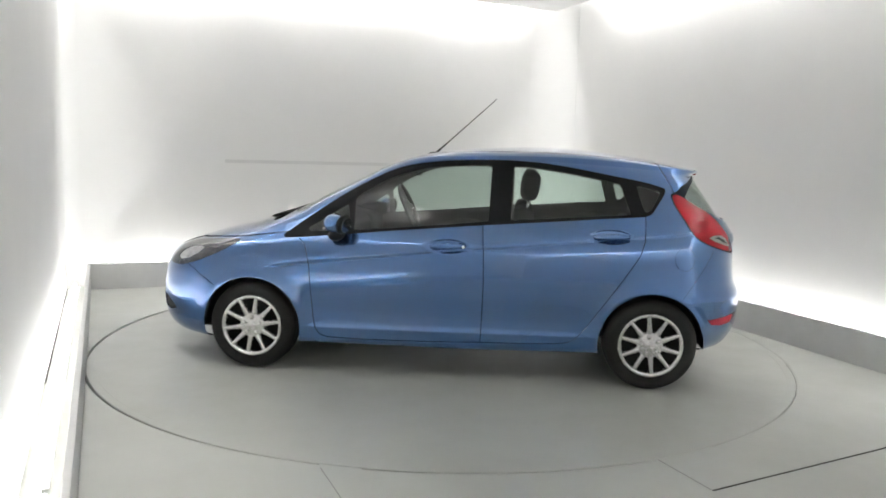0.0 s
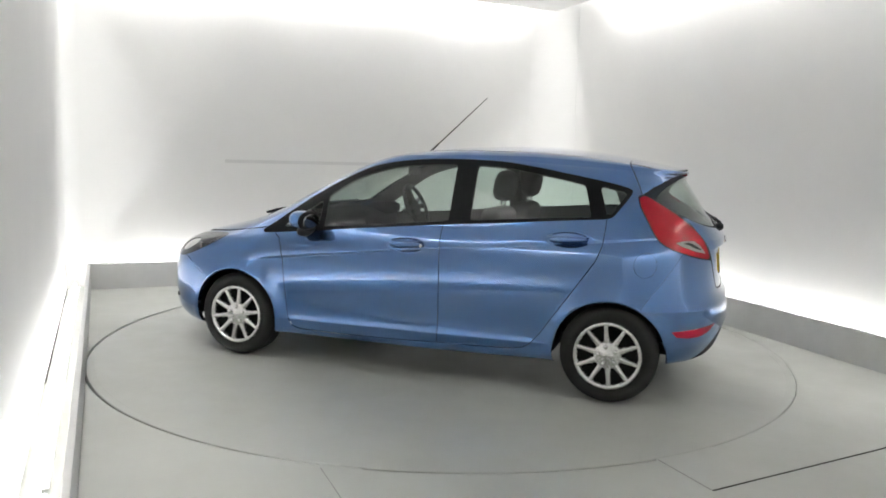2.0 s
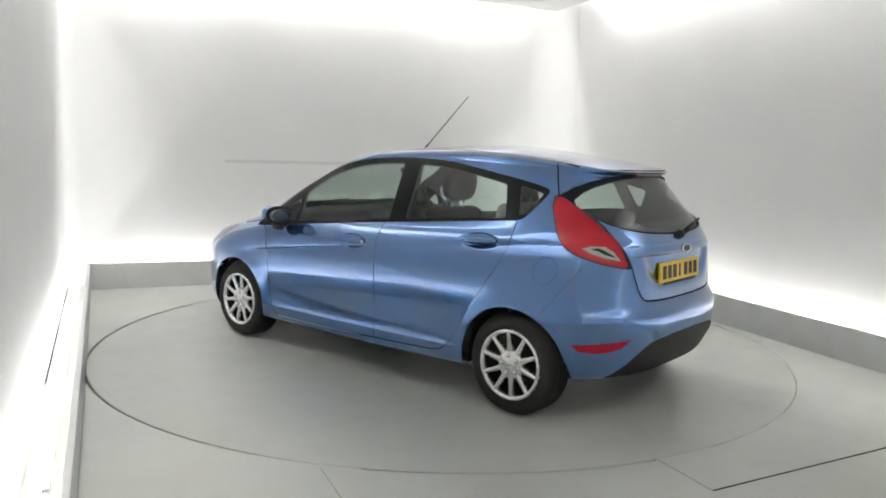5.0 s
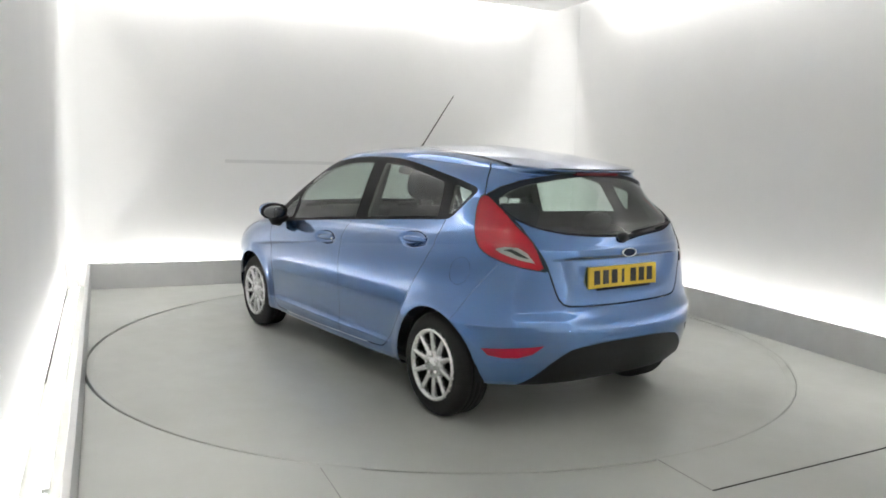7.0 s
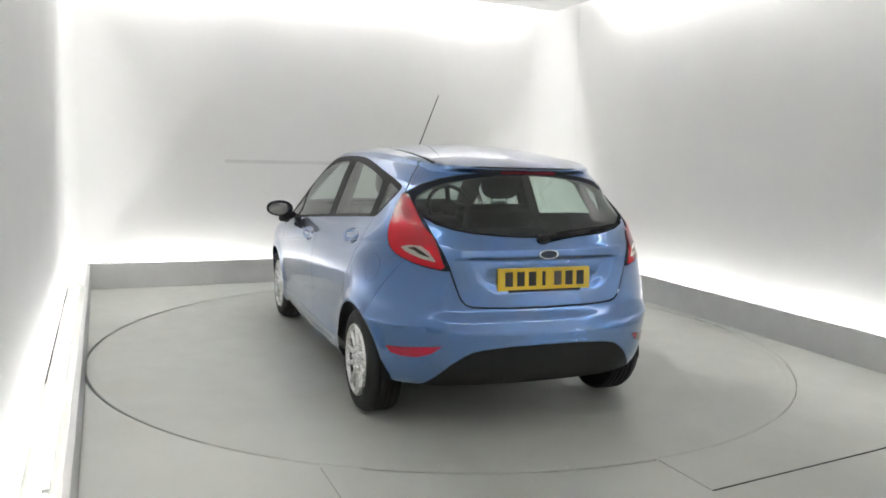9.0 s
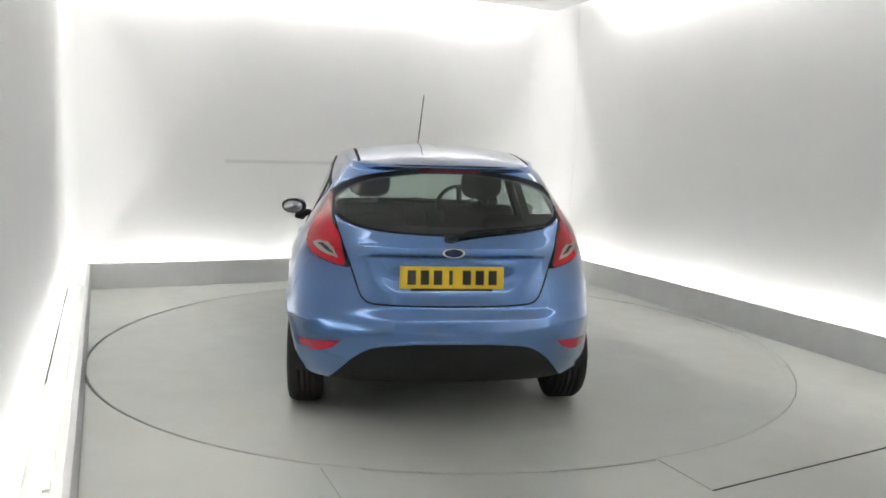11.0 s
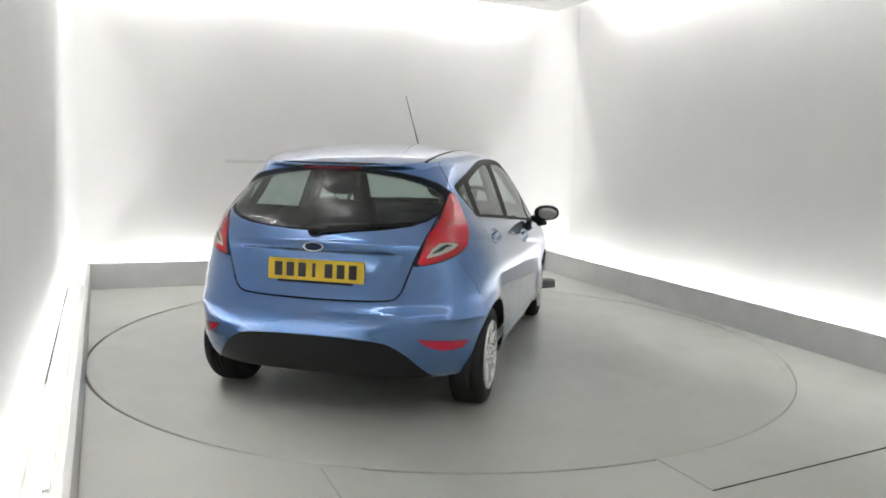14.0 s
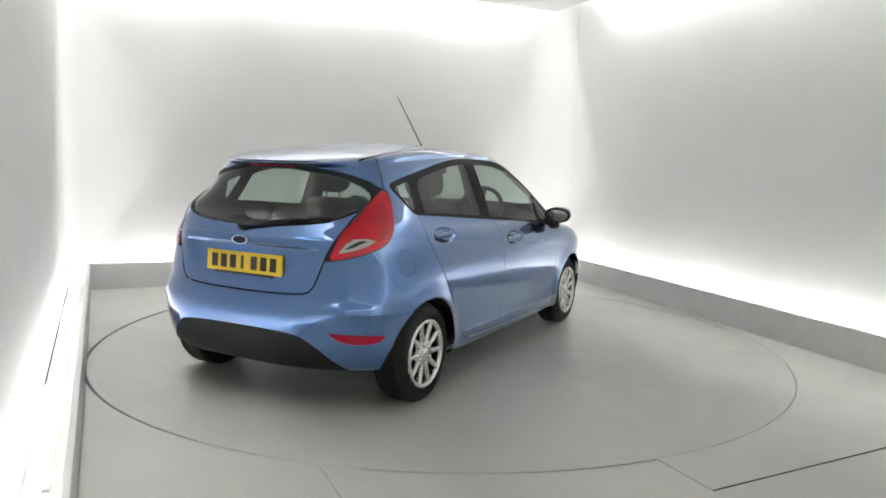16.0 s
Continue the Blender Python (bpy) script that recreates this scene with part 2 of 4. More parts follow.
def build_lamps():
    def batten(tube_material, name, label):
        base = new(name)
        part("housing", box((-0.72, -0.035, 0), (0.72, 0.035, 0.035), 0.004), M_BATTEN, base)
        if name == "floor_batten":
            for k in (-0.5, 0.5):
                part("foot", box((k - 0.03, -0.03, -0.03), (k + 0.03, 0.03, 0.001), 0.002), M_BATTEN, base)
        bm = moved(lathe([(0.0, -0.70), (0.014, -0.70), (0.014, 0.70), (0.0, 0.70)], 10), Matrix.Rotation(radians(90), 4, "Z"))
        part("tube", moved(bm, Matrix.Translation((0, 0, 0.062))), tube_material, base, "glowing white fluorescent tube", True)
        return tagged(base, label, "lamp", name.replace("_", " ") + "s along the walls")
    low = batten(M_TUBE_LOW, "floor_batten", "white fluorescent batten hidden behind the kerb")
    high = batten(M_TUBE_HIGH, "ceiling_batten", "white fluorescent batten hidden in the ceiling slot")
    places_low, places_high = [], []
    for i in range(3):
        x = -1.6 + 1.65 * i
        places_low.append(ROOM @ pose(x, BACK + 0.135, 0.03))
        places_high.append(ROOM @ pose(x - 0.1, WB - 0.15, 3.32, 180))
        # front row is out of view, added to brighten what the car reflects
        places_high.append(ROOM @ pose(x, FRONT + 0.15, 3.32, 180))
    for i in range(4):
        y = 1.9 - 1.55 * i
        places_low += [ROOM @ pose(LEFT - 0.135, y, 0.03, 0, 0, 90), ROOM @ SKEW @ pose(RIGHT + 0.135, y, 0.03, 0, 0, 90)]
        y = 1.3 - 1.55 * i
        places_high += [ROOM @ pose(WL + 0.15, y, 3.32, 180, 0, 90), ROOM @ SKEW @ pose(WR - 0.15, y, 3.32, 180, 0, 90)]
    # extra unseen battens, right and front, added as fill for floor and tail
    places_low.append(ROOM @ SKEW @ pose(RIGHT + 0.135, -4.3, 0.03, 0, 0, 90))
    places_low += [ROOM @ pose(0.1, FRONT + 0.09, 0.03), ROOM @ pose(1.65, FRONT + 0.09, 0.03)]
    places_high.append(ROOM @ SKEW @ pose(WR - 0.15, -4.9, 3.32, 180, 0, 90))
    for base, places in ((low, places_low), (high, places_high)):
        base.matrix_world = places[0]
        for m in places[1:]:
            copy_thing(base, m)


def build_turntable():
    base = new("turntable")
    deck = lathe([(0.0, 0.0), (TABLE_R - 0.060, 0.0), (TABLE_R - 0.060, -0.05), (0.0, -0.05)], 192, "Z")
    part("deck", deck, M_TABLE, base, "grey painted round deck")
    rim = lathe([(TABLE_R - 0.0595, -0.05), (TABLE_R - 0.0595, 0.0), (TABLE_R - 0.015, 0.0), (TABLE_R - 0.010, -0.003), (TABLE_R - 0.010, -0.05)], 192, "Z")
    part("rim", rim, M_TABLE, base, "grey painted steel edge")
    return tagged(base, "round grey painted turntable flush with the floor", "turntable")


build_room()
build_lamps()
turntable = build_turntable()


# ---- the car's skin: a stack of plan contours from the sill to the roof ----
WHEEL_X, WHEEL_R, ARCH_R = 1.2445, 0.280, 0.318
# front x, front z, half width, side z, rear x, rear z, front corner, rear corner, front power, rear power
RINGS = (
    (1.88, 0.17, 0.760, 0.185, -1.74, 0.235, 0.75, 0.80, 2.6, 3.0),
    (1.97, 0.19, 0.815, 0.200, -1.80, 0.255, 0.75, 0.82, 2.6, 3.2),
    (2.04, 0.27, 0.838, 0.280, -1.845, 0.34, 0.75, 0.85, 2.6, 3.4),
    (2.06, 0.42, 0.848, 0.440, -1.875, 0.46, 0.75, 0.87, 2.6, 3.4),
    (2.05, 0.54, 0.856, 0.580, -1.870, 0.57, 0.75, 0.87, 2.6, 3.5),
    (2.02, 0.64, 0.858, 0.680, -1.832, 0.65, 0.75, 0.85, 2.6, 3.5),
    (1.96, 0.715, 0.853, 0.770, -1.825, 0.76, 0.80, 0.85, 2.6, 3.3),
    (1.86, 0.765, 0.837, 0.840, -1.832, 0.87, 0.85, 0.85, 2.7, 3.05),
    (1.66, 0.830, 0.811, 0.890, -1.825, 0.94, 0.90, 0.80, 2.8, 2.95),
    (1.36, 0.905, 0.784, 0.925, -1.785, 1.00, 0.70, 0.75, 3.2, 3.15),
    (1.11, 0.985, 0.754, 0.960, -1.740, 1.06, 0.55, 0.70, 4.2, 3.5),
    (0.88, 1.110, 0.715, 1.070, -1.685, 1.13, 0.50, 0.68, 4.4, 3.7),
    (0.65, 1.225, 0.675, 1.180, -1.630, 1.20, 0.45, 0.66, 4.6, 3.8),
    (0.47, 1.317, 0.634, 1.285, -1.580, 1.258, 0.45, 0.64, 4.6, 3.8),
    (0.345, 1.363, 0.592, 1.365, -1.546, 1.300, 0.45, 0.64, 4.4, 3.8),
    (0.235, 1.392, 0.540, 1.403, -1.598, 1.322, 0.45, 0.64, 4.2, 3.6),
    (0.08, 1.418, 0.450, 1.428, -1.580, 1.334, 0.45, 0.62, 3.6, 3.4),
    (-0.08, 1.439, 0.250, 1.453, -1.48, 1.361, 0.40, 0.50, 2.6, 2.8),
    (-0.25, 1.451, 0.002, 1.465, -1.36, 1.385, 0.30, 0.40, 2.2, 2.2),
)


def spline_rows(table, count):
    """Catmull-Rom between the rows of a table."""
    a = np.array(table, float)
    ext = np.vstack([2 * a[0] - a[1], a, 2 * a[-1] - a[-2]])
    out = []
    for s in (np.linspace(0, len(a) - 1, count) if isinstance(count, int) else count):
        i = min(int(s), len(a) - 2)
        f = s - i
        p0, p1, p2, p3 = ext[i], ext[i + 1], ext[i + 2], ext[i + 3]
        out.append(0.5 * (2 * p1 + (p2 - p0) * f + (2 * p0 - 5 * p1 + 4 * p2 - p3) * f * f + (3 * p1 - p0 - 3 * p2 + p3) * f ** 3))
    return np.array(out)


def even(line, count):
    """A polyline taken again at even steps."""
    d = np.r_[0, np.cumsum(np.linalg.norm(np.diff(line, axis=0), axis=1))]
    s = np.linspace(0, d[-1], count)
    return np.stack([np.interp(s, d, line[:, k]) for k in range(line.shape[1])], 1)


def crease_z(x):
    return 0.803 - 0.100 * x - 0.025 * np.clip(x, 0, 2)


HANDLES, HANDLE_DEEP = ((0.005, 0.836), (-0.985, 0.926)), 0.022


def relief(x, y, z):
    """Creases, flares and hollows pressed into the sides, in metres outwards."""
    d = np.zeros_like(x)
    side = np.clip((y - 0.55) / 0.2, 0, 1)
    below = crease_z(x) - z
    run = np.clip((1.25 - x) / 0.3, 0, 1) * np.clip((x + 1.7) / 0.4, 0, 1)
    d -= np.where(below > 0, 0.011 * np.exp(-below / 0.09), 0.011 * np.exp(below / 0.018)) * run
    mid = np.clip((0.98 - np.abs(x)) / 0.22, 0, 1)
    # the doors draw in towards the sill, then step out over a sharp lower crease
    low = 0.300 - 0.012 * x
    d -= 0.006 * np.exp(-((z - 0.40) / 0.085) ** 2) * mid
    d += np.where(z > low, 0.009 * np.exp(-(z - low) / 0.016), 0.009 * np.exp((z - low) / 0.012)) * mid
    for wx in (WHEEL_X, -WHEEL_X):
        r = np.hypot(x - wx, z - WHEEL_R)
        d += 0.014 * np.exp(-((r - 0.32) / 0.05) ** 2)
    for hx, hz in HANDLES:
        d -= HANDLE_DEEP * np.sqrt(np.clip(1 - ((x - hx) / 0.128) ** 2 - ((z - hz) / 0.043) ** 2, 0, 1))
    return d * side


SKIN_ROWS = np.concatenate([np.linspace(0, 1, 6)[:-1], np.linspace(1, 10, 127)[:-1], np.linspace(10, 18, 57)])


def skin(rows=SKIN_ROWS, fore=46, flank=74, aft=60):
    """The left half of the skin as a grid of points (rows, columns, 3), from the front's middle round to the rear's."""
    grid = []
    for xf, zf, w, zm, xr, zr, cf, cr, nf, nr in spline_rows(RINGS, rows):
        w = max(w, 0.0)
        th = np.linspace(0, math.pi / 2, 400)
        xs, xe = xf - cf, xr + cr
        front = np.stack([xs + cf * np.cos(th) ** (2 / nf), w * np.sin(th) ** (2 / nf)], 1)
        back = np.stack([xe - cr * np.sin(th) ** (2 / nr), w * np.cos(th) ** (2 / nr)], 1)
        line = np.vstack([even(front, fore), even(np.array([[xs, w], [xe, w]]), flank)[1:], even(back, aft)[1:]])
        x, y = line[:, 0], line[:, 1] * (1 - 0.012 * (line[:, 0] / 1.2) ** 2 * (np.abs(line[:, 0]) < 9))
        y = y * (1 - 0.05 * min(max((zm - 0.9) / 0.25, 0), 1) * np.clip((-x - 0.5) / 0.8, 0, 1.3) ** 1.5)
        f = np.where(x > 0, np.abs(x / xf) if xf > 0.1 else 0 * x, np.abs(x / xr)) ** 1.4
        z = np.where(x > 0, zm + (zf - zm) * f, zm + (zr - zm) * f)
        if zm > 1.39:
            z = np.where(x > -0.6, zm + (zf - zm) * np.clip((x + 0.6) / (xf + 0.6), 0, 1) ** 2, zm + (zr - zm) * np.clip((x + 0.6) / (xr + 0.6), 0, 1) ** 1.7)
        y = y + relief(x, y, z)
        # the tailgate's hollow for the plate, under a ledge
        hollow = np.clip((0.905 - z) / 0.020, 0, 1) * np.clip((z - 0.69) / 0.10, 0, 1) * np.clip((0.375 + 0.5 * (z - 0.72) - y) / 0.11, 0, 1)
        hollow = hollow * hollow * (3 - 2 * hollow)
        band = np.clip((z - 0.885) / 0.012, 0, 1) * np.clip((0.952 - z) / 0.012, 0, 1) * np.clip((0.50 - y) / 0.04, 0, 1)
        x = x + np.where(x < -1.55, 0.028 * hollow - 0.006 * band, 0)
        # a shelf round the rear bumper, sharp at its corners, and a lip over the black insert
        aft_w, corner = np.clip((-1.38 - x) / 0.25, 0, 1), np.clip((y - 0.58) / 0.2, 0, 1)
        edge = 0.572 - 0.02 * corner
        ridge = np.where(z > edge, np.exp(-(z - edge) / 0.030), np.exp((z - edge) / 0.014)) * (0.001 + 0.008 * corner)
        ridge -= (0.002 + 0.004 * corner) * np.exp(-((z - edge - 0.062) / 0.034) ** 2)
        over = z - np.interp(y, [0.0, 0.19, 0.33, 0.40, 0.445, 0.50, 0.555, 0.61], [0.466, 0.465, 0.456, 0.444, 0.42, 0.377, 0.315, 0.25])
        ridge += 0.005 * np.exp(-np.abs(over) / 0.016) * np.clip((0.64 - y) / 0.06, 0, 1)
        ridge *= aft_w
        out = np.hypot(x + 0.9, y) + 1e-9
        x, y = x + (x + 0.9) / out * ridge, y + y / out * ridge
        grid.append(np.stack([x, np.maximum(y, 0), z], 1))
    g = np.array(grid)
    # even out the rear pane
    pane = (g[:, :, 0] < -1.3) & inside(RWIN_RIM, g[:, :, 1].ravel(), g[:, :, 2].ravel()).reshape(g.shape[:2])
    pane[:, -1] |= pane[:, -2]
    for _ in range(150):
        x = g[:, :, 0]
        wide = np.hstack([x, x[:, -2:-1]])
        mean = (x[:-2] + x[2:] + wide[1:-1, 1:] + wide[1:-1, np.r_[0, 0:x.shape[1] - 1]]) / 4
        g[1:-1, :, 0] = np.where(pane[1:-1], mean, x[1:-1])
    g[:, 0, 1] = g[:, -1, 1] = 0
    return g


from mathutils import bvhtree, interpolate


# ---- the car: the skin is cut into panels, glass, lamps and seams ----
def smooth_line(points, count):
    return [tuple(p) for p in spline_rows(points, count)]


def strip(points, width):
    """A closed outline round a polyline."""
    a = np.array(points, float)
    t = np.gradient(a, axis=0)
    t /= np.linalg.norm(t, axis=1)[:, None]
    n = np.stack([-t[:, 1], t[:, 0]], 1) * width / 2
    return [tuple(p) for p in a + n] + [tuple(p) for p in (a - n)[::-1]]


def circle(cx, cz, rx, rz, count=28):
    return [(cx + rx * math.cos(2 * math.pi * i / count), cz + rz * math.sin(2 * math.pi * i / count)) for i in range(count)]


def inside(poly, u, v):
    """Which points lie in the outline."""
    a = np.array(poly, float)
    b = np.roll(a, -1, axis=0)
    res = np.zeros(len(u), bool)
    for (x0, y0), (x1, y1) in zip(a, b):
        if y0 != y1:
            res ^= ((y0 > v) != (y1 > v)) & (u < (x1 - x0) * (v - y0) / (y1 - y0) + x0)
    return res


AXES_OF = {"xz": (0, 2), "yz": (1, 2), "xy": (0, 1)}
NORMAL_OF = {"xz": lambda d: (-d[1], 0, d[0]), "yz": lambda d: (0, -d[1], d[0]), "xy": lambda d: (-d[1], d[0], 0)}


def zone(name, c):
    """The part of the skin on which an outline of that kind is drawn."""
    if name == "side":
        return c[:, 1] > 0.30
    if name == "rear":
        return (c[:, 0] < -1.25) & (c[:, 1] < 0.86)
    if name == "front":
        return c[:, 0] > -0.1
    return c[:, 2] > 1.30


def cut(bm, poly, plane, where):
    """Cut an outline into the mesh, edge by edge."""
    i, j = AXES_OF[plane]
    a = np.array(poly, float)
    lo, hi = a.min(0) - 0.002, a.max(0) + 0.002
    faces = [f for f in bm.faces]
    c = np.array([f.calc_center_median()[:] for f in faces])
    ok = zone(where, c) & (c[:, i] > lo[0] - 0.25) & (c[:, i] < hi[0] + 0.25) & (c[:, j] > lo[1] - 0.25) & (c[:, j] < hi[1] + 0.25)
    faces, c = [faces[k] for k in np.nonzero(ok)[0]], c[ok]
    boxes = np.array([[min(v.co[i] for v in f.verts), max(v.co[i] for v in f.verts), min(v.co[j] for v in f.verts), max(v.co[j] for v in f.verts)] for f in faces])
    ok = zone(where, c) & (boxes[:, 0] < hi[0]) & (boxes[:, 1] > lo[0]) & (boxes[:, 2] < hi[1]) & (boxes[:, 3] > lo[1])
    live = {faces[k] for k in np.nonzero(ok)[0]}
    for p, q in zip(poly, poly[1:] + poly[:1]):
        d = (q[0] - p[0], q[1] - p[1])
        if math.hypot(*d) < 1e-6:
            continue
        e0, e1, f0, f1 = min(p[0], q[0]) - 1e-4, max(p[0], q[0]) + 1e-4, min(p[1], q[1]) - 1e-4, max(p[1], q[1]) + 1e-4
        near = []
        for f in live:
            us, ws = [v.co[i] for v in f.verts], [v.co[j] for v in f.verts]
            if min(us) <= e1 and max(us) >= e0 and min(ws) <= f1 and max(ws) >= f0:
                near.append(f)
        if not near:
            continue
        near_edges = {e for f in near for e in f.edges}
        near_verts = {v for f in near for v in f.verts}
        co = [0.0, 0.0, 0.0]
        co[i], co[j] = p
        out = bmesh.ops.bisect_plane(bm, geom=near + list(near_edges) + list(near_verts), dist=2e-5, plane_co=co, plane_no=NORMAL_OF[plane](d))
        live = {f for f in live if f.is_valid} | {g for g in out["geom"] if isinstance(g, bmesh.types.BMFace)}


TOP_LINE = smooth_line([(1.05, 0.866), (0.86, 1.008), (0.645, 1.153), (0.41, 1.279), (0.20, 1.338), (-0.11, 1.367), (-0.45, 1.366), (-0.70, 1.341), (-0.95, 1.299), (-1.17, 1.260), (-1.29, 1.231)], 36)
DLO = TOP_LINE + [(-1.312, 1.219), (-1.314, 1.200), (-1.295, 1.165), (-1.235, 1.078), (-1.215, 1.060), (-1.18, 1.050), (-0.90, 1.027), (-0.63, 1.003), (-0.23, 0.969), (0.10, 0.939), (0.37, 0.915), (0.62, 0.887), (0.95, 0.855), (1.03, 0.850)]
GLASS_F = [(0.60, 0.912)] + [(0.605, 1.10), (0.585, 1.125)] + smooth_line([(0.57, 1.135), (0.40, 1.236), (0.20, 1.300), (-0.02, 1.329), (-0.225, 1.336)], 12) + [(-0.243, 1.325), (-0.236, 0.998), (-0.22, 0.990), (0.10, 0.957), (0.37, 0.932)]
GLASS_T = [(0.64, 1.060), (0.65, 1.068), (0.665, 1.063), (0.885, 0.918), (0.89, 0.905), (0.875, 0.894), (0.65, 0.912), (0.64, 0.922)]
GLASS_R = [(-0.372, 1.012), (-0.376, 1.325)] + smooth_line([(-0.39, 1.336), (-0.55, 1.326), (-0.76, 1.296), (-0.95, 1.262), (-1.035, 1.243)], 10) + [(-1.048, 1.225), (-1.098, 1.07), (-1.09, 1.058), (-0.90, 1.047), (-0.63, 1.023), (-0.385, 1.003)]
GLASS_Q = [(-1.135, 1.225), (-1.15, 1.236), (-1.27, 1.208), (-1.283, 1.195), (-1.225, 1.094), (-1.205, 1.081), (-1.183, 1.083)]
TAIL = smooth_line([(-1.358, 1.178), (-1.385, 1.187), (-1.445, 1.157), (-1.595, 1.066), (-1.705, 0.962), (-1.750, 0.865), (-1.752, 0.842), (-1.735, 0.843), (-1.64, 0.872), (-1.54, 0.911), (-1.477, 0.957), (-1.420, 1.045), (-1.376, 1.115), (-1.358, 1.165)], 44)
TAIL_RIM = [(-1.56 + (x + 1.56) * 1.05, 1.0 + (z - 1.0) * 1.055) for x, z in TAIL]
TAIL_CLEAR = [(-1.575, 0.934), (-1.61, 0.946), (-1.665, 0.945), (-1.700, 0.920), (-1.722, 0.888), (-1.730, 0.873), (-1.68, 0.888), (-1.61, 0.914)]
TAIL_DARK = [(-1.610, 0.932), (-1.640, 0.938), (-1.668, 0.926), (-1.705, 0.900), (-1.708, 0.893), (-1.672, 0.906), (-1.645, 0.922)]
HEAD = smooth_line([(1.875, 0.640), (1.85, 0.71), (1.80, 0.752), (1.72, 0.783), (1.55, 0.808), (1.345, 0.822), (1.42, 0.765), (1.60, 0.683), (1.75, 0.640), (1.875, 0.640)], 40)[:-1]
HEAD_IN = [(1.80, 0.688), (1.765, 0.728), (1.70, 0.756), (1.62, 0.768), (1.585, 0.757), (1.62, 0.725), (1.69, 0.688), (1.76, 0.672)]
FOG = [(1.985, 0.43), (1.90, 0.415), (1.82, 0.37), (1.80, 0.345), (1.86, 0.325), (1.985, 0.335)]
RWIN_RIM = [(-0.02, 1.317), (0.14, 1.315), (0.26, 1.306), (0.37, 1.291), (0.465, 1.271), (0.543, 1.240), (0.594, 1.202), (0.615, 1.165), (0.612, 1.122), (0.588, 1.082), (0.54, 1.050), (0.466, 1.026), (0.375, 1.010), (0.28, 1.001), (0.14, 0.993), (-0.02, 0.990)]
RWIN = [(-0.02, 1.296), (0.14, 1.294), (0.26, 1.285), (0.37, 1.268), (0.46, 1.245), (0.525, 1.217), (0.572, 1.182), (0.588, 1.152), (0.586, 1.120), (0.567, 1.090), (0.525, 1.063), (0.46, 1.040), (0.37, 1.023), (0.28, 1.014), (0.14, 1.006), (-0.02, 1.003)]
HATCH_EDGE = [(0.615, 1.175), (0.595, 1.10), (0.57, 1.02), (0.54, 0.94), (0.51, 0.865), (0.485, 0.79), (0.462, 0.722), (0.448, 0.692), (0.425, 0.668), (0.392, 0.657), (0.30, 0.651), (0.20, 0.648), (-0.02, 0.645)]
HATCH_TOP = [(-1.372, 1.185), (-1.352, 1.235), (-1.325, 1.285), (-1.292, 1.345), (-1.272, 1.378), (-1.262, 1.402)]
HATCH = HATCH_EDGE + [(-0.02, 1.60), (0.70, 1.60), (0.70, 1.175)]
INSERT = [(-0.02, 0.466), (0.19, 0.465), (0.33, 0.456), (0.40, 0.444), (0.445, 0.420), (0.50, 0.377), (0.555, 0.315), (0.61, 0.25), (0.63, 0.10), (-0.02, 0.10)]
REFLECT = [(0.545, 0.472), (0.66, 0.458), (0.765, 0.440), (0.745, 0.408), (0.70, 0.401), (0.645, 0.407), (0.59, 0.430)]
DOOR_F = [(0.945, 0.852), (0.905, 0.825), (0.883, 0.76), (0.868, 0.66), (0.855, 0.50), (0.842, 0.36), (0.828, 0.29), (0.80, 0.248), (0.75, 0.232), (0.50, 0.229), (0.10, 0.236), (-0.212, 0.248)]
DOOR_B = [(-0.204, 0.967), (-0.215, 0.80), (-0.222, 0.62), (-0.218, 0.40), (-0.212, 0.248)]
DOOR_R = [(-0.212, 0.248), (-0.45, 0.254), (-0.68, 0.264), (-0.745, 0.275), (-0.79, 0.30), (-0.85, 0.37), (-0.92, 0.475), (-1.02, 0.62), (-1.10, 0.74), (-1.155, 0.825), (-1.182, 0.905), (-1.188, 1.0), (-1.188, 1.052)]
POLY_F = DOOR_F + DOOR_B[::-1][1:] + [(-0.204, 1.40), (1.2, 1.40), (1.1, 0.86)]
POLY_R = DOOR_R + [(-1.188, 1.40), (-0.204, 1.40)] + DOOR_B
FUEL = circle(-1.423, 0.810, 0.062, 0.070)
FUEL_IN = circle(-1.423, 0.810, 0.0604, 0.0684)
BUMP_R = [(-1.615, 0.872), (-1.585, 0.82), (-1.545, 0.755), (-1.50, 0.69), (-1.455, 0.625), (-1.41, 0.56)]
BONNET_S = [(1.90, 0.735), (1.80, 0.772), (1.70, 0.800), (1.52, 0.822), (1.35, 0.838), (1.18, 0.862), (1.02, 0.886)]
BUMP_F = [(1.70, 0.655), (1.64, 0.63), (1.57, 0.585), (1.50, 0.54)]
SCREEN = [(-0.02, 1.012), (0.30, 1.010), (0.60, 1.0), (0.655, 1.005), (0.60, 1.14), (0.545, 1.27), (0.50, 1.355), (0.47, 1.378), (0.30, 1.392), (-0.02, 1.398)]
DITCH = [(-1.40, 0.458), (-1.10, 0.468), (-0.70, 0.474), (-0.30, 0.468), (0.0, 0.455)]
SILL = [(0.95, 0.222), (0.30, 0.216), (-0.30, 0.222), (-0.95, 0.245)]
ARCHES = [circle(sx * WHEEL_X, WHEEL_R, ARCH_R, ARCH_R, 44) for sx in (1, -1)]

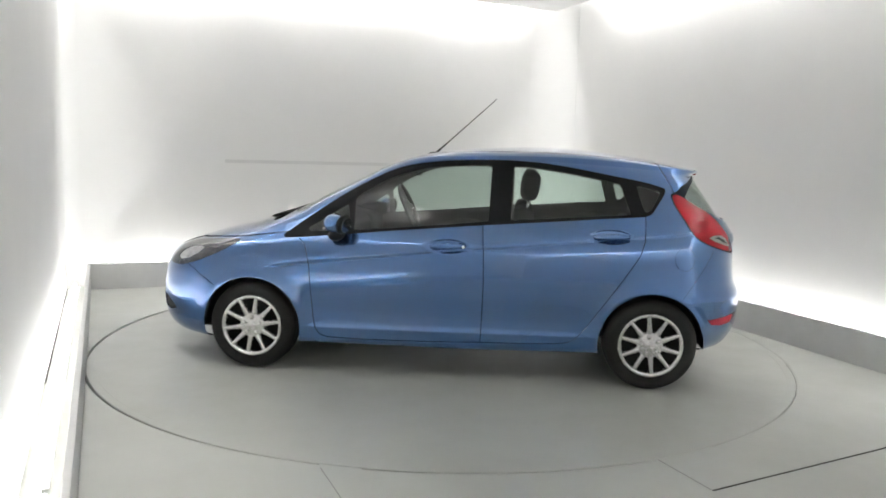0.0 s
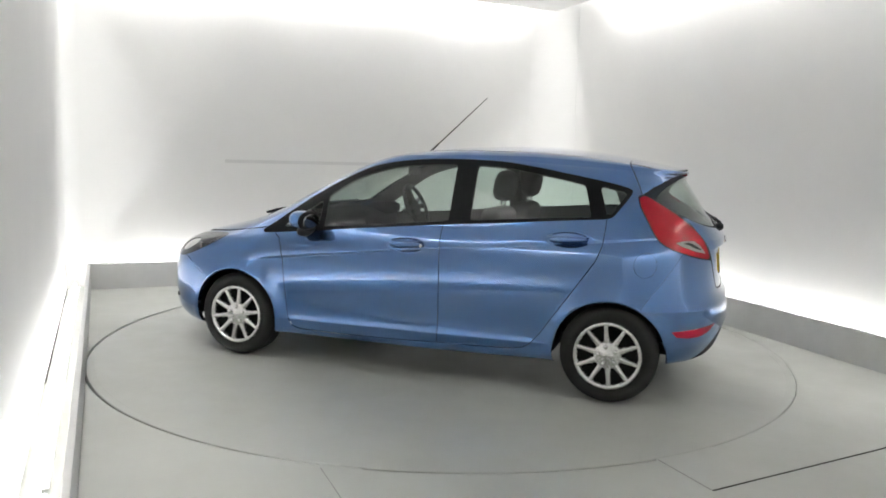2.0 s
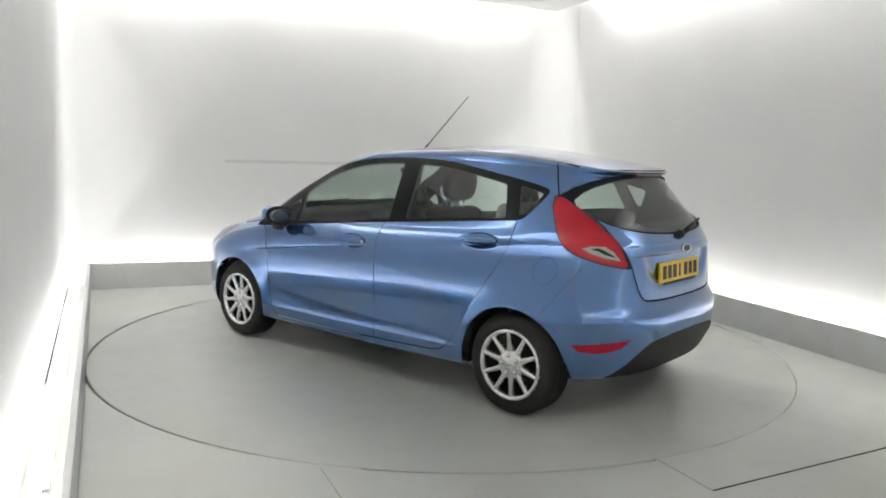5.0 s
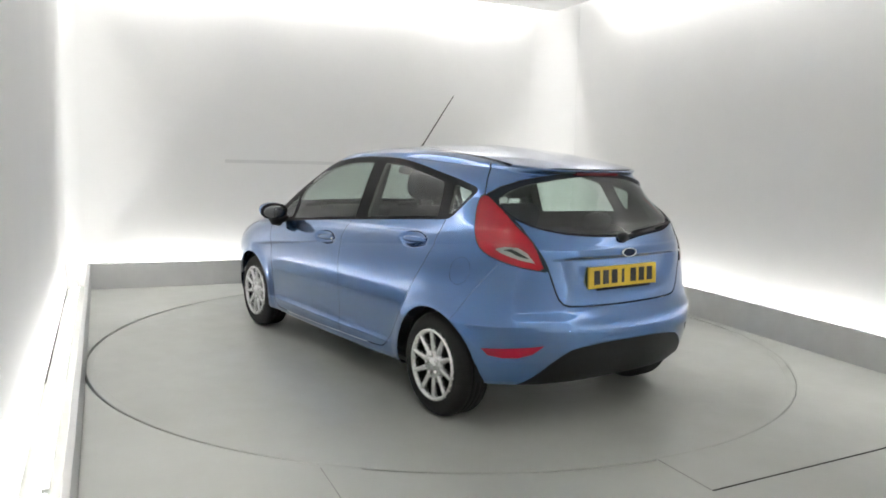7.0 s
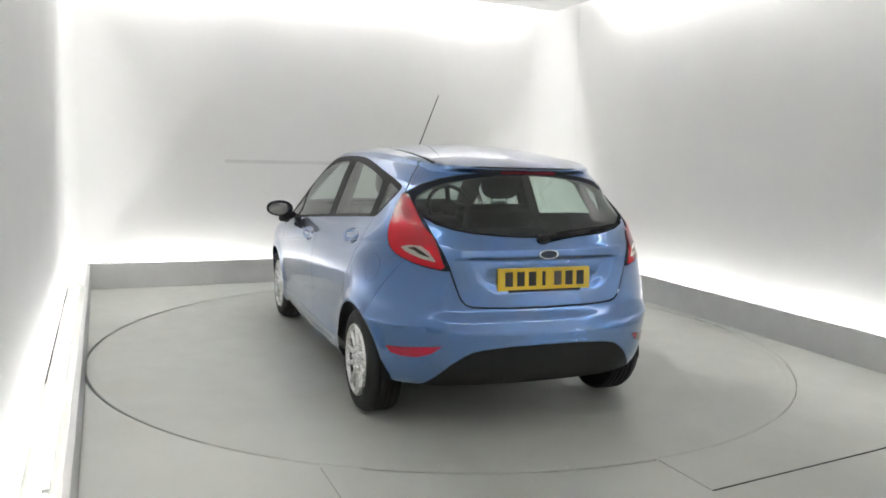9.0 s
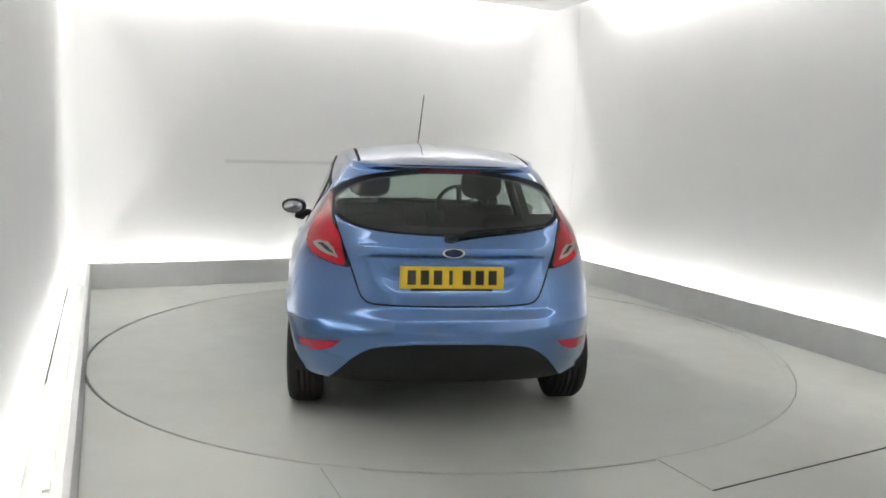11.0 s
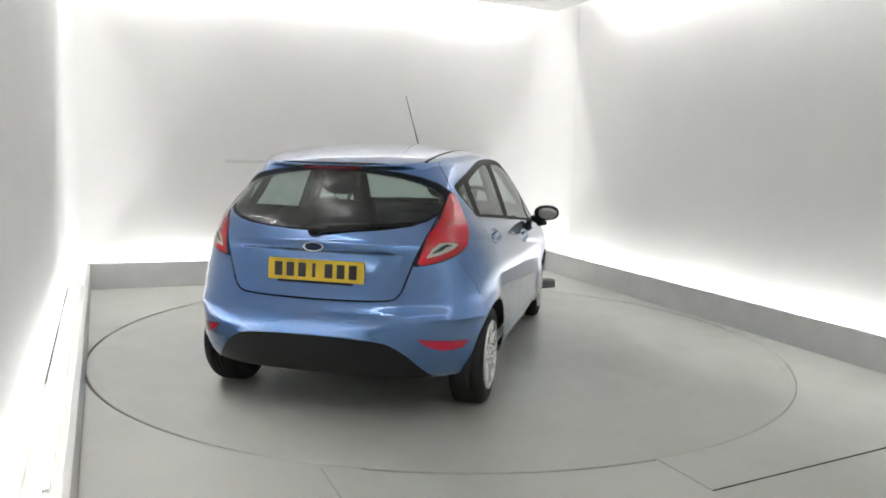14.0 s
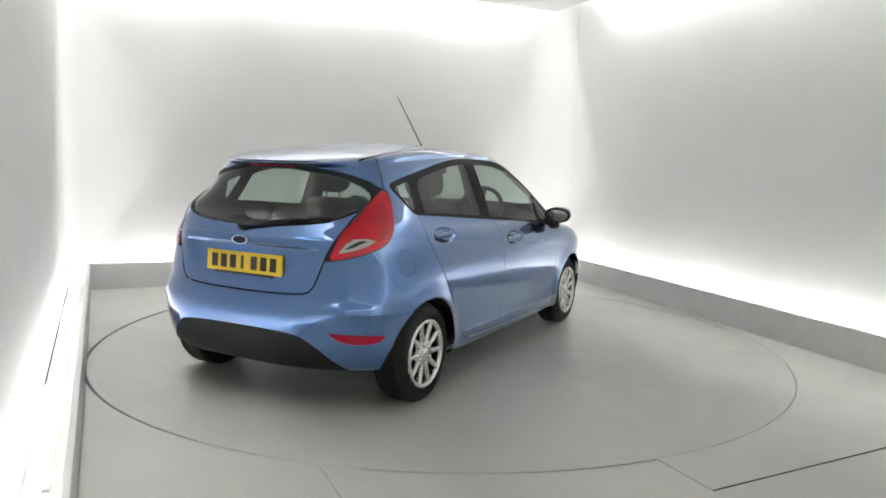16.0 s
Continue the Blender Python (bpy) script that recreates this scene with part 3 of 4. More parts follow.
# class, outline, plane of drawing, zone; the first that holds a face takes it
REGIONS = [("hole", ARCHES[0], "xz", "side"), ("hole", ARCHES[1], "xz", "side"),
           ("side_glass_front", GLASS_F, "xz", "side"), ("side_glass_rear", GLASS_R, "xz", "side"), ("quarter_glass", GLASS_Q, "xz", "side"), ("front_quarter_glass", GLASS_T, "xz", "side"),
           ("window_trim", DLO, "xz", "side"),
           ("lamp_insert", TAIL_DARK, "xz", "side"), ("reversing_lens", TAIL_CLEAR, "xz", "side"), ("tail_light", TAIL, "xz", "side"), ("seam", TAIL_RIM, "xz", "side"),
           ("headlight_reflector", HEAD_IN, "xz", "side"), ("headlight", HEAD, "xz", "side"), ("fog_recess", FOG, "xz", "side"),
           ("rear_window", RWIN, "yz", "rear"), ("seam", RWIN_RIM, "yz", "rear"),
           ("bumper_insert", INSERT, "yz", "rear"), ("reflector", REFLECT, "yz", "rear"),
           ("windscreen", SCREEN, "yz", "front"),
           ("fuel_flap", FUEL_IN, "xz", "side"), ("seam", FUEL, "xz", "side"),
           ("seam", strip(DOOR_F, 0.0042), "xz", "side"), ("seam", strip(DOOR_B, 0.0042), "xz", "side"), ("seam", strip(DOOR_R, 0.0042), "xz", "side"),
           ("seam", strip(BUMP_R, 0.0018), "xz", "side"), ("seam", strip(BONNET_S, 0.006), "xz", "side"), ("seam", strip(BUMP_F, 0.003), "xz", "side"),
           ("seam", strip(HATCH_EDGE, 0.009), "yz", "rear"), ("seam", strip(HATCH_TOP, 0.006), "xz", "side"), ("seam", strip(DITCH, 0.018), "xy", "top")]


def cut_skin():
    """The left half, cut and sorted: a bmesh and the class of each face."""
    grid = skin()
    bm = bmesh.new()
    vs = [[bm.verts.new(p) for p in row] for row in grid]
    for i in range(len(vs) - 1):
        for j in range(len(vs[0]) - 1):
            bm.faces.new((vs[i][j], vs[i + 1][j], vs[i + 1][j + 1], vs[i][j + 1]))
    bmesh.ops.remove_doubles(bm, verts=bm.verts[:], dist=1e-5)
    for _, poly, plane, where in REGIONS:
        cut(bm, poly, plane, where)
    bm.faces.ensure_lookup_table()
    c = np.array([f.calc_center_median()[:] for f in bm.faces])
    cls = np.array(["body_side"] * len(c), dtype=object)
    x, y, z = c.T
    cls[(z > 1.372) & (y < 0.60) & (x < 0.45)] = "roof"
    cls[(x > 0.95) & (z > np.interp(x, [1.02, 1.35, 1.7, 1.9, 2.1], [0.886, 0.838, 0.80, 0.735, 0.66]))] = "bonnet"
    cls[(x > 1.55) & (z <= np.interp(x, [1.02, 1.35, 1.7, 1.9, 2.1], [0.886, 0.838, 0.80, 0.735, 0.66])) & ((y < 0.6) | (z < 0.66)) & (x > 1.35 + 0.4 * z)] = "front_bumper"
    cls[inside(POLY_F, x, z) & (y > 0.3) & (z < 1.05)] = "front_door"
    cls[inside(POLY_R, x, z) & (y > 0.3) & (z < 1.08)] = "rear_door"
    seam_x = np.interp(z, [0.5, 0.56, 0.69, 0.82, 0.872, 0.95], [-1.36, -1.41, -1.50, -1.585, -1.615, -1.7])
    cls[(x < seam_x) & (z < 0.90)] = "rear_bumper"
    top_x = np.interp(z, [1.185, 1.285, 1.345, 1.402], [-1.372, -1.325, -1.292, -1.262])
    cls[(x < -1.25) & (((z < 1.185) & inside(HATCH, y, z)) | ((z >= 1.185) & (x < top_x)))] = "tailgate"
    for name, poly, plane, where in REGIONS[::-1]:
        i, j = AXES_OF[plane]
        cls[inside(poly, c[:, i], c[:, j]) & zone(where, c)] = name
    # smooth normals of the whole skin, taken over by every cut piece
    du, dv = np.gradient(grid, axis=0), np.gradient(grid, axis=1)
    n = np.cross(dv, du)
    n[:, 0, 1] = n[:, -1, 1] = 0
    n[-1] = n[-2]
    n /= np.maximum(np.linalg.norm(n, axis=2), 1e-12)[:, :, None]
    away = (n * (grid - np.array([0, 0, 0.7]))).sum()
    n *= 1 if away > 0 else -1
    flat, rows, cols = grid.reshape(-1, 3), grid.shape[0], grid.shape[1]
    quads = [(i * cols + j, (i + 1) * cols + j, (i + 1) * cols + j + 1, i * cols + j + 1) for i in range(rows - 1) for j in range(cols - 1)]
    points = [Vector(p) for p in flat]
    tree = bvhtree.BVHTree.FromPolygons(points, quads)
    n = n.reshape(-1, 3)
    normals = []
    for v in bm.verts:
        at, _, k, _ = tree.find_nearest(v.co)
        q = list(quads[k])
        w = np.array([1 / ((points[a] - at).length + 1e-4) for a in q])
        try:
            w = np.array(interpolate.poly_3d_calc([points[a] for a in q], at))
        except ValueError:
            pass
        m = (n[q] * w[:, None]).sum(0)
        normals.append(m / max(np.linalg.norm(m), 1e-9))
    return bm, cls, np.array(normals)


def side_mesh(name, verts, faces, normals, material, flip):
    me = bpy.data.meshes.new(name)
    if flip:
        verts = verts * (1, -1, 1)
        normals = normals * (1, -1, 1)
        faces = [f[::-1] for f in faces]
    me.from_pydata([tuple(v) for v in verts], [], faces)
    me.materials.append(material)
    me.shade_smooth()
    me.normals_split_custom_set_from_vertices([tuple(n) for n in normals])
    me.validate()
    return me


def build_body(car):
    bm, cls, no = cut_skin()
    bm.normal_update()
    if sum(f.normal.y * f.calc_area() for f in bm.faces) < 0:
        bmesh.ops.reverse_faces(bm, faces=bm.faces[:])
    bm.verts.index_update()
    co = np.array([v.co[:] for v in bm.verts])
    flat = np.abs(co[:, 1]) < 1e-4
    no[flat, 1] = 0
    no /= np.maximum(np.linalg.norm(no, axis=1), 1e-9)[:, None]
    faces = [[v.index for v in f.verts] for f in bm.faces]
    bm.free()

    def pick(names, push=0.0):
        chosen = [f for f, k in zip(faces, cls) if k in names]
        used = sorted({v for f in chosen for v in f})
        back = {v: n for n, v in enumerate(used)}
        u = np.array(used)
        return co[u] + no[u] * push, [[back[v] for v in f] for f in chosen], no[u]

    paired = [("front_door", M_PAINT, "blue metallic front door panel", 0), ("rear_door", M_PAINT, "blue metallic rear door panel", 0),
              ("body_side", M_PAINT, "blue metallic body side with wheel arches", 0),
              ("side_glass_front", M_GLASS, "front door window glass", -0.004), ("side_glass_rear", M_GLASS, "rear door window glass", -0.004),
              ("quarter_glass", M_GLASS, "small rear quarter window glass", -0.004),
              ("front_quarter_glass", M_GLASS, "small front quarter window glass", -0.004),
              ("window_trim", M_TRIM, "gloss black window surround and pillars", -0.001),
              ("tail_light", M_RED, "red tail light lens", 0.003), ("headlight", M_HEAD, "clear headlight lens", 0.001), ("headlight_reflector", M_HEADIN, "bright headlight reflector", -0.002), ("fog_recess", M_PLASTIC, "black fog lamp recess", -0.01),
              ("reflector", M_REFL, "red bumper reflector", 0.002), ("fuel_flap", M_PAINT, "round blue fuel flap", 0.0)]
    whole = [("roof", M_PAINT, "blue metallic roof panel", 0), ("bonnet", M_PAINT, "blue metallic bonnet", 0), ("front_bumper", M_PAINT, "blue front bumper", 0),
             ("rear_bumper", M_PAINT, "blue metallic rear bumper", 0), ("tailgate", M_PAINT, "blue metallic tailgate", 0),
             ("bumper_insert", M_PLASTIC, "black plastic lower bumper insert", -0.004), ("rear_window", M_RGLASS, "tinted rear window glass", -0.004),
             ("windscreen", M_GLASS, "clear windscreen", -0.004), ("seam", M_SEAM, "black panel gaps and rubber seals", -0.007)]
    made = {}
    for name, material, label, push in paired:
        v, f, n = pick({name}, push)
        for flip in (False, True):
            ob = new(name, side_mesh(name, v, f, n, material, flip))
            ob.parent = car
            tagged(ob, label)
            made[name, flip] = ob
            if material in (M_GLASS, M_RGLASS):
                ob.visible_shadow = False
    for name, material, label in (("reversing_lens", M_CLEAR, "clear reversing and indicator lens"), ("lamp_insert", M_DARKMETAL, "dark bulb holder behind the lens")):
        v, f, n = pick({name}, 0.004)
        for flip in (False, True):
            ob = new(name, side_mesh(name, v, f, n, material, flip))
            ob.parent = made["tail_light", flip]
            tagged(ob, label)
    for name, material, label, push in whole:
        v, f, n = pick({name}, push)
        k = len(v)
        vv = np.vstack([v, v * (1, -1, 1)])
        nn = np.vstack([n, n * (1, -1, 1)])
        ff = f + [[a + k for a in q][::-1] for q in f]
        ob = new(name, side_mesh(name, vv, ff, nn, material, False))
        ob.parent = car
        tagged(ob, label)
        if material in (M_GLASS, M_RGLASS):
            ob.visible_shadow = False
    # inner linings
    for name, names, material, push, label in (("roof_lining", {"roof"}, M_LINING, -0.035, "pale grey cloth roof lining"),
                                               ("inner_trim", {"front_door", "rear_door", "body_side", "window_trim", "tailgate", "seam", "tail_light", "reversing_lens", "lamp_insert"}, M_INNER, -0.02, "dark grey inner trim")):
        v, f, n = pick(names, push)
        keep = v[:, 2] > (1.2 if name == "roof_lining" else 0.60)
        f = [q for q in f if all(keep[a] for a in q) and (name == "roof_lining" or all(v[a, 0] < 0.95 for a in q))]
        k = len(v)
        vv, nn = np.vstack([v, v * (1, -1, 1)]), -np.vstack([n, n * (1, -1, 1)])
        ff = [q[::-1] for q in f] + [[a + k for a in q] for q in f]
        ob = new(name, side_mesh(name, vv, ff, nn, material, False))
        ob.parent = car
        tagged(ob, label)


def build_wheels(car):
    def wheel():
        base = new("wheel")
        tyre = [(0.186, -0.170), (0.19, -0.012), (0.205, -0.002), (0.235, 0.003), (0.258, -0.004), (0.270, -0.018), (0.2775, -0.034)]
        for k in range(4):
            y = -0.040 - k * 0.030
            tyre += [(0.2800, y), (0.2800, y - 0.024), (0.2735, y - 0.025), (0.2735, y - 0.029)]
        tyre += [(0.2790, -0.160), (0.272, -0.176), (0.25, -0.186), (0.21, -0.186), (0.186, -0.170)]
        part("tyre", lathe(tyre, 72), M_RUBBER, base, "black rubber tyre", True)
        part("wheel_disc", lathe([(0.0, -0.060), (0.186, -0.060), (0.186, -0.10), (0.0, -0.10)], 40), M_DARKMETAL, base, "dark steel wheel behind the trim")
        rim = lathe([(0.196, -0.012), (0.195, 0.004), (0.189, 0.008), (0.179, 0.006), (0.172, -0.004), (0.169, -0.020), (0.174, -0.030)], 60)
        hub = lathe([(0.0, 0.004), (0.026, 0.004), (0.030, 0.000), (0.034, -0.002), (0.070, -0.004), (0.079, -0.009), (0.083, -0.030)], 40)
        spokes = []
        for k in range(10):
            b = bmesh.new()
            rows = []
            for r, w, y in ((0.060, 0.0185, -0.006), (0.095, 0.0165, -0.002), (0.135, 0.0135, 0.001), (0.178, 0.0125, 0.004)):
                rows.append([b.verts.new(p) for p in ((r, y - 0.026, -w), (r, y - 0.006, -w * 0.95), (r, y, -w * 0.55), (r, y, w * 0.55), (r, y - 0.006, w * 0.95), (r, y - 0.026, w))])
            for p, q in zip(rows, rows[1:]):
                for m in range(5):
                    b.faces.new((p[m], p[m + 1], q[m + 1], q[m]))
            spokes.append(moved(b, Matrix.Rotation(radians(36 * k + 9), 4, "Y")))
        part("wheel_trim", joined(rim, hub, *spokes), M_ALLOY, base, "silver ten-spoke wheel trim", True)
        for k in range(5):
            a = radians(72 * k + 20)
            b = moved(lathe([(0.0, 0.006), (0.009, 0.006), (0.012, 0.002), (0.012, -0.010)], 12), Matrix.Translation((0.052 * math.cos(a), 0, 0.052 * math.sin(a))))
            part("bolt", b, M_CHROME, base, "chrome wheel bolt", True)
        return base
    first = wheel()
    first.parent = car
    first.location = (WHEEL_X, 0.826, WHEEL_R)
    for x, y, turn, spin in ((-WHEEL_X, 0.826, 0, 14), (WHEEL_X, -0.826, 180, 7), (-WHEEL_X, -0.826, 180, 25)):
        copy_thing(first, pose(x, y, WHEEL_R, 0, 0, turn) @ Matrix.Rotation(radians(spin), 4, "Y"))
    # wheel housings
    for sx in (1, -1):
        for sy in (1, -1):
            b = lathe([(ARCH_R + 0.004, 0.0), (ARCH_R + 0.008, -0.03), (ARCH_R + 0.01, -0.27), (0.0, -0.27)], 52, "Y", radians(-4), radians(184))
            ob = part("wheel_housing", b, M_PLASTIC, car, "black plastic wheel arch liner")
            ob.matrix_basis = pose(sx * WHEEL_X, sy * 0.778, WHEEL_R, 0, 0, 0 if sy > 0 else 180)
    part("underbody", joined(box((-0.88, -0.72, 0.195), (0.88, 0.72, 0.25), 0.02), box((-1.60, -0.56, 0.250), (-0.9, 0.56, 0.32), 0.03), box((0.9, -0.48, 0.18), (1.9, 0.48, 0.24), 0.02)), M_PLASTIC, car, "dark underbody")


def blob(size, segs=18, rings=12, power=2.6):
    """A rounded block: a superellipsoid of half sizes."""
    bm = bmesh.new()
    bmesh.ops.create_uvsphere(bm, u_segments=segs, v_segments=rings, radius=1)
    for v in bm.verts:
        n = v.co.copy()
        k = (abs(n.x) ** power + abs(n.y) ** power + abs(n.z) ** power) ** (-1 / power)
        v.co = Vector((n.x * k * size[0], n.y * k * size[1], n.z * k * size[2]))
    return bm


def bar(a, b, r, steps=10, r2=None):
    """A round bar from a to b."""
    a, b = Vector(a), Vector(b)
    r2 = r if r2 is None else r2
    d = b - a
    bm = lathe([(0.0, 0), (r, 0), (r2, d.length), (0.0, d.length)], steps, "Z")
    return moved(bm, Matrix.Translation(a) @ d.to_track_quat("Z", "Y").to_matrix().to_4x4())


def build_fittings(car):
    flank = skin().reshape(-1, 3)
    flank = flank[flank[:, 1] > 0.5]
    for s in (1, -1):
        # door mirrors
        m = part("door_mirror", moved(blob((0.064, 0.091, 0.055), 24, 16, 2.4), pose(0.682, s * 0.920, 0.962, 0, -8, s * -10)), M_PAINT, car, "blue door mirror cap", True)
        part("mirror_shell", moved(blob((0.020, 0.098, 0.060), 24, 16, 2.2), pose(0.634, s * 0.922, 0.958, 0, -8, s * -10)), M_PLASTIC, m, "black mirror housing", True)
        part("mirror_glass", moved(blob((0.006, 0.078, 0.045), 24, 12, 2.2), pose(0.612, s * 0.927, 0.955, 0, -8, s * -10)), M_MIRROR, m, "mirror glass", True)
        part("mirror_foot", joined(moved(blob((0.05, 0.07, 0.03), 16, 10), pose(0.69, s * 0.855, 0.892, s * -20)), moved(blob((0.026, 0.030, 0.036), 16, 10), pose(0.69, s * 0.865, 0.882))), M_PLASTIC, m, "black mirror foot", True)
        part("indicator", moved(blob((0.006, 0.03, 0.008), 12, 8), pose(0.735, s * 0.955, 0.935, 0, 0, s * -20)), M_CLEAR, m, "clear indicator lens", True)
        # door handles
        for hx, hz in HANDLES:
            hy = flank[np.argmin((flank[:, 0] - hx) ** 2 + (flank[:, 2] - hz) ** 2), 1] + HANDLE_DEEP - 0.007
            b = joined(moved(blob((0.108, 0.011, 0.0165), 28, 12, 2.5), pose(0, 0.002, 0.002)), moved(blob((0.022, 0.016, 0.013), 12, 8), pose(-0.088, -0.010, 0)), moved(blob((0.022, 0.016, 0.013), 12, 8), pose(0.088, -0.010, 0)))
            handle = part("door_handle", moved(b, pose(hx, s * hy, hz, s * 14, 2.5, 0 if s > 0 else 180)), M_PAINT, car, "blue pull handle", True)
            if hx > -0.5:
                lock = moved(lathe([(0.0, 0.003), (0.0095, 0.003), (0.011, 0.0), (0.011, -0.004)], 14), pose(hx - 0.096, s * (hy + 0.006), hz, 0, 0, 0 if s > 0 else 180))
                part("door_lock", lock, M_CHROME, handle, "small bright door lock", True)
        # front seats
        seat = part("seat", joined(moved(box((-0.26, -0.24, -0.09), (0.26, 0.24, 0.07), 0.05, 3), pose(-0.08, s * 0.37, 0.47, 0, -6)), moved(box((-0.06, -0.235, 0), (0.07, 0.235, 0.62), 0.05, 3), pose(-0.33, s * 0.37, 0.46, 0, -13))), M_FABRIC, car, "dark grey cloth front seat", True)
        part("headrest", moved(blob((0.062, 0.135, 0.098), 24, 14, 3.0), pose(-0.49, s * 0.37, 1.205, 0, -10)), M_FABRIC, seat, "dark grey headrest", True)
        for k in (-0.055, 0.055):
            part("headrest_post", bar((-0.46, s * 0.37 + k, 1.0), (-0.485, s * 0.37 + k, 1.13), 0.006, 8), M_CHROME, seat, "steel headrest post", True)
        part("pillar_trim", moved(box((-0.05, -0.02, 0.0), (0.05, 0.02, 0.42), 0.015), pose(-0.305, s * 0.69, 0.94, s * 19, 2)), M_DASH, car, "dark inner pillar trim")
    part("cowl_panel", moved(blob((0.075, 0.52, 0.014), 32, 10, 3.5), pose(1.175, 0, 0.966, 0, 17)), M_PLASTIC, car, "black cowl panel below the windscreen", True)
    for y0, y1 in ((0.42, -0.12), (-0.10, -0.58)):
        part("wiper", bar((1.185, y0, 0.966), (1.085 if y1 > -0.3 else 1.03, y1, 1.012 if y1 > -0.3 else 1.006), 0.008, 8), M_PLASTIC, car, "black windscreen wiper")
    part("rear_bench", joined(box((-1.08, -0.62, 0.40), (-0.62, 0.62, 0.56), 0.05, 3), moved(box((-0.06, -0.62, 0), (0.07, 0.62, 0.50), 0.05, 3), pose(-1.10, 0, 0.50, 0, -18)),
                              *[moved(blob((0.04, 0.11, 0.05), 16, 10, 3.0), pose(-1.265, k, 1.015, 0, -12)) for k in (-0.36, 0.36)]), M_FABRIC, car, "dark grey rear bench", True)
    part("parcel_shelf", box((-1.66, -0.52, 0.935), (-1.27, 0.52, 0.955), 0.006), M_DASH, car, "dark grey parcel shelf")
    part("dashboard", joined(moved(blob((0.22, 0.68, 0.12), 32, 16, 3.5), pose(0.84, 0, 0.86)), moved(blob((0.10, 0.20, 0.05), 20, 12, 3), pose(0.70, -0.37, 0.965)), moved(blob((0.09, 0.13, 0.17), 20, 12, 4), pose(0.66, 0, 0.80))), M_DASH, car, "dark moulded dashboard", True)
    ring = bmesh.new()
    rows = []
    for i in range(40):
        a = 2 * math.pi * i / 40
        rows.append([ring.verts.new(((0.175 + 0.016 * math.cos(b)) * math.cos(a), (0.175 + 0.016 * math.cos(b)) * math.sin(a), 0.016 * math.sin(b))) for b in [2 * math.pi * k / 8 for k in range(8)]])
    for i in range(40):
        for k in range(8):
            ring.faces.new((rows[i][k], rows[(i + 1) % 40][k], rows[(i + 1) % 40][(k + 1) % 8], rows[i][(k + 1) % 8]))
    b = joined(ring, moved(blob((0.07, 0.065, 0.022), 16, 10), pose(0, 0, -0.012)), box((-0.17, -0.02, -0.012), (0.17, 0.02, 0.004), 0.005), box((-0.02, -0.17, -0.012), (0.02, 0.0, 0.004), 0.005))
    part("steering_wheel", moved(b, pose(0.42, -0.37, 0.985, 0, -66, 0) @ pose(0, 0, 0, 0, 0, 90)), M_DASH, car, "dark grey steering wheel", True)
    part("rear_view_mirror", joined(moved(blob((0.015, 0.11, 0.032), 20, 10, 3), pose(0.30, -0.02, 1.270)), bar((0.31, 0, 1.285), (0.355, 0, 1.325), 0.010)), M_DASH, car, "dark inside mirror", True)
    # aerial, rear wiper, third brake light
    aerial = part("aerial", bar((0.20, 0, 1.388), (0.115, 0, 1.466), 0.0085, 10, 0.006), M_PLASTIC, car, "black roof aerial", True)
    part("aerial_rod", bar((0.115, 0, 1.466), (-0.235, 0, 1.788), 0.0042, 8, 0.0028), M_PLASTIC, aerial, "thin black rod", True)
    part("aerial_foot", moved(blob((0.035, 0.022, 0.018), 16, 10), pose(0.205, 0, 1.392, 0, 8)), M_PLASTIC, aerial, "black aerial foot", True)
    w = part("rear_wiper", joined(moved(blob((0.026, 0.034, 0.024), 16, 10), pose(-1.800, 0.01, 0.990)), bar((-1.815, 0.0, 0.994), (-1.772, -0.27, 1.022), 0.011, 8, 0.008)), M_PLASTIC, car, "black rear wiper", True)
    part("wiper_blade", bar((-1.802, -0.06, 1.012), (-1.700, -0.49, 1.046), 0.010, 8, 0.007), M_PLASTIC, w, "black rubber blade", True)
    part("brake_light", box((-1.592, -0.16, 1.302), (-1.55, 0.16, 1.317), 0.004), M_BRAKE, car, "red high-level brake light")
    # tailgate lip, badge, plate
    badge = part("badge", moved(lathe([(0.0, 0.0), (1.0, 0.0), (0.97, 0.010), (0.86, 0.012), (0.82, 0.008), (0.0, 0.008)], 36, "Z"), pose(-1.834, 0, 0.914, 0, -84, 0) @ Matrix.Diagonal((0.024, 0.057, 1, 1))), M_CHROME, car, "oval chrome badge", True)
    part("badge_face", moved(lathe([(0.0, 0.0110), (0.76, 0.0110), (0.76, 0.004)], 32, "Z"), pose(-1.834, 0, 0.914, 0, -84, 0) @ Matrix.Diagonal((0.024, 0.057, 1, 1))), M_BADGE, badge, "dark blue badge face")
    tilt = pose(-1.806, 0, 0.788, 0, 3.5)
    plate = part("number_plate", moved(box((-0.006, -0.26, -0.0555), (0.006, 0.26, 0.0555), 0.003), tilt), M_PLATE, car, "yellow rear number plate with dark bars")
    for y in (0.190, 0.125, 0.060, -0.005, -0.085, -0.150, -0.215):
        wide = 0.009 if abs(y + 0.005) < 0.001 else 0.021
        part("plate_bar", moved(box((-0.0085, y - wide + 0.012, -0.035), (-0.0055, y + wide + 0.012, 0.037)), tilt), M_INK, plate)
    part("plate_strip", moved(box((-0.010, -0.205, -0.066), (0.004, 0.205, -0.0530), 0.002), tilt), M_PLASTIC, plate, "black strip under the plate")
    part("model_badge", box((-1.777, -0.475, 0.792), (-1.765, -0.395, 0.806), 0.002), M_CHROME, car, "small chrome lettering bar")


car = tagged(new("car"), "light blue metallic five-door hatchback on silver wheels", "car")
build_body(car)
build_wheels(car)
build_fittings(car)




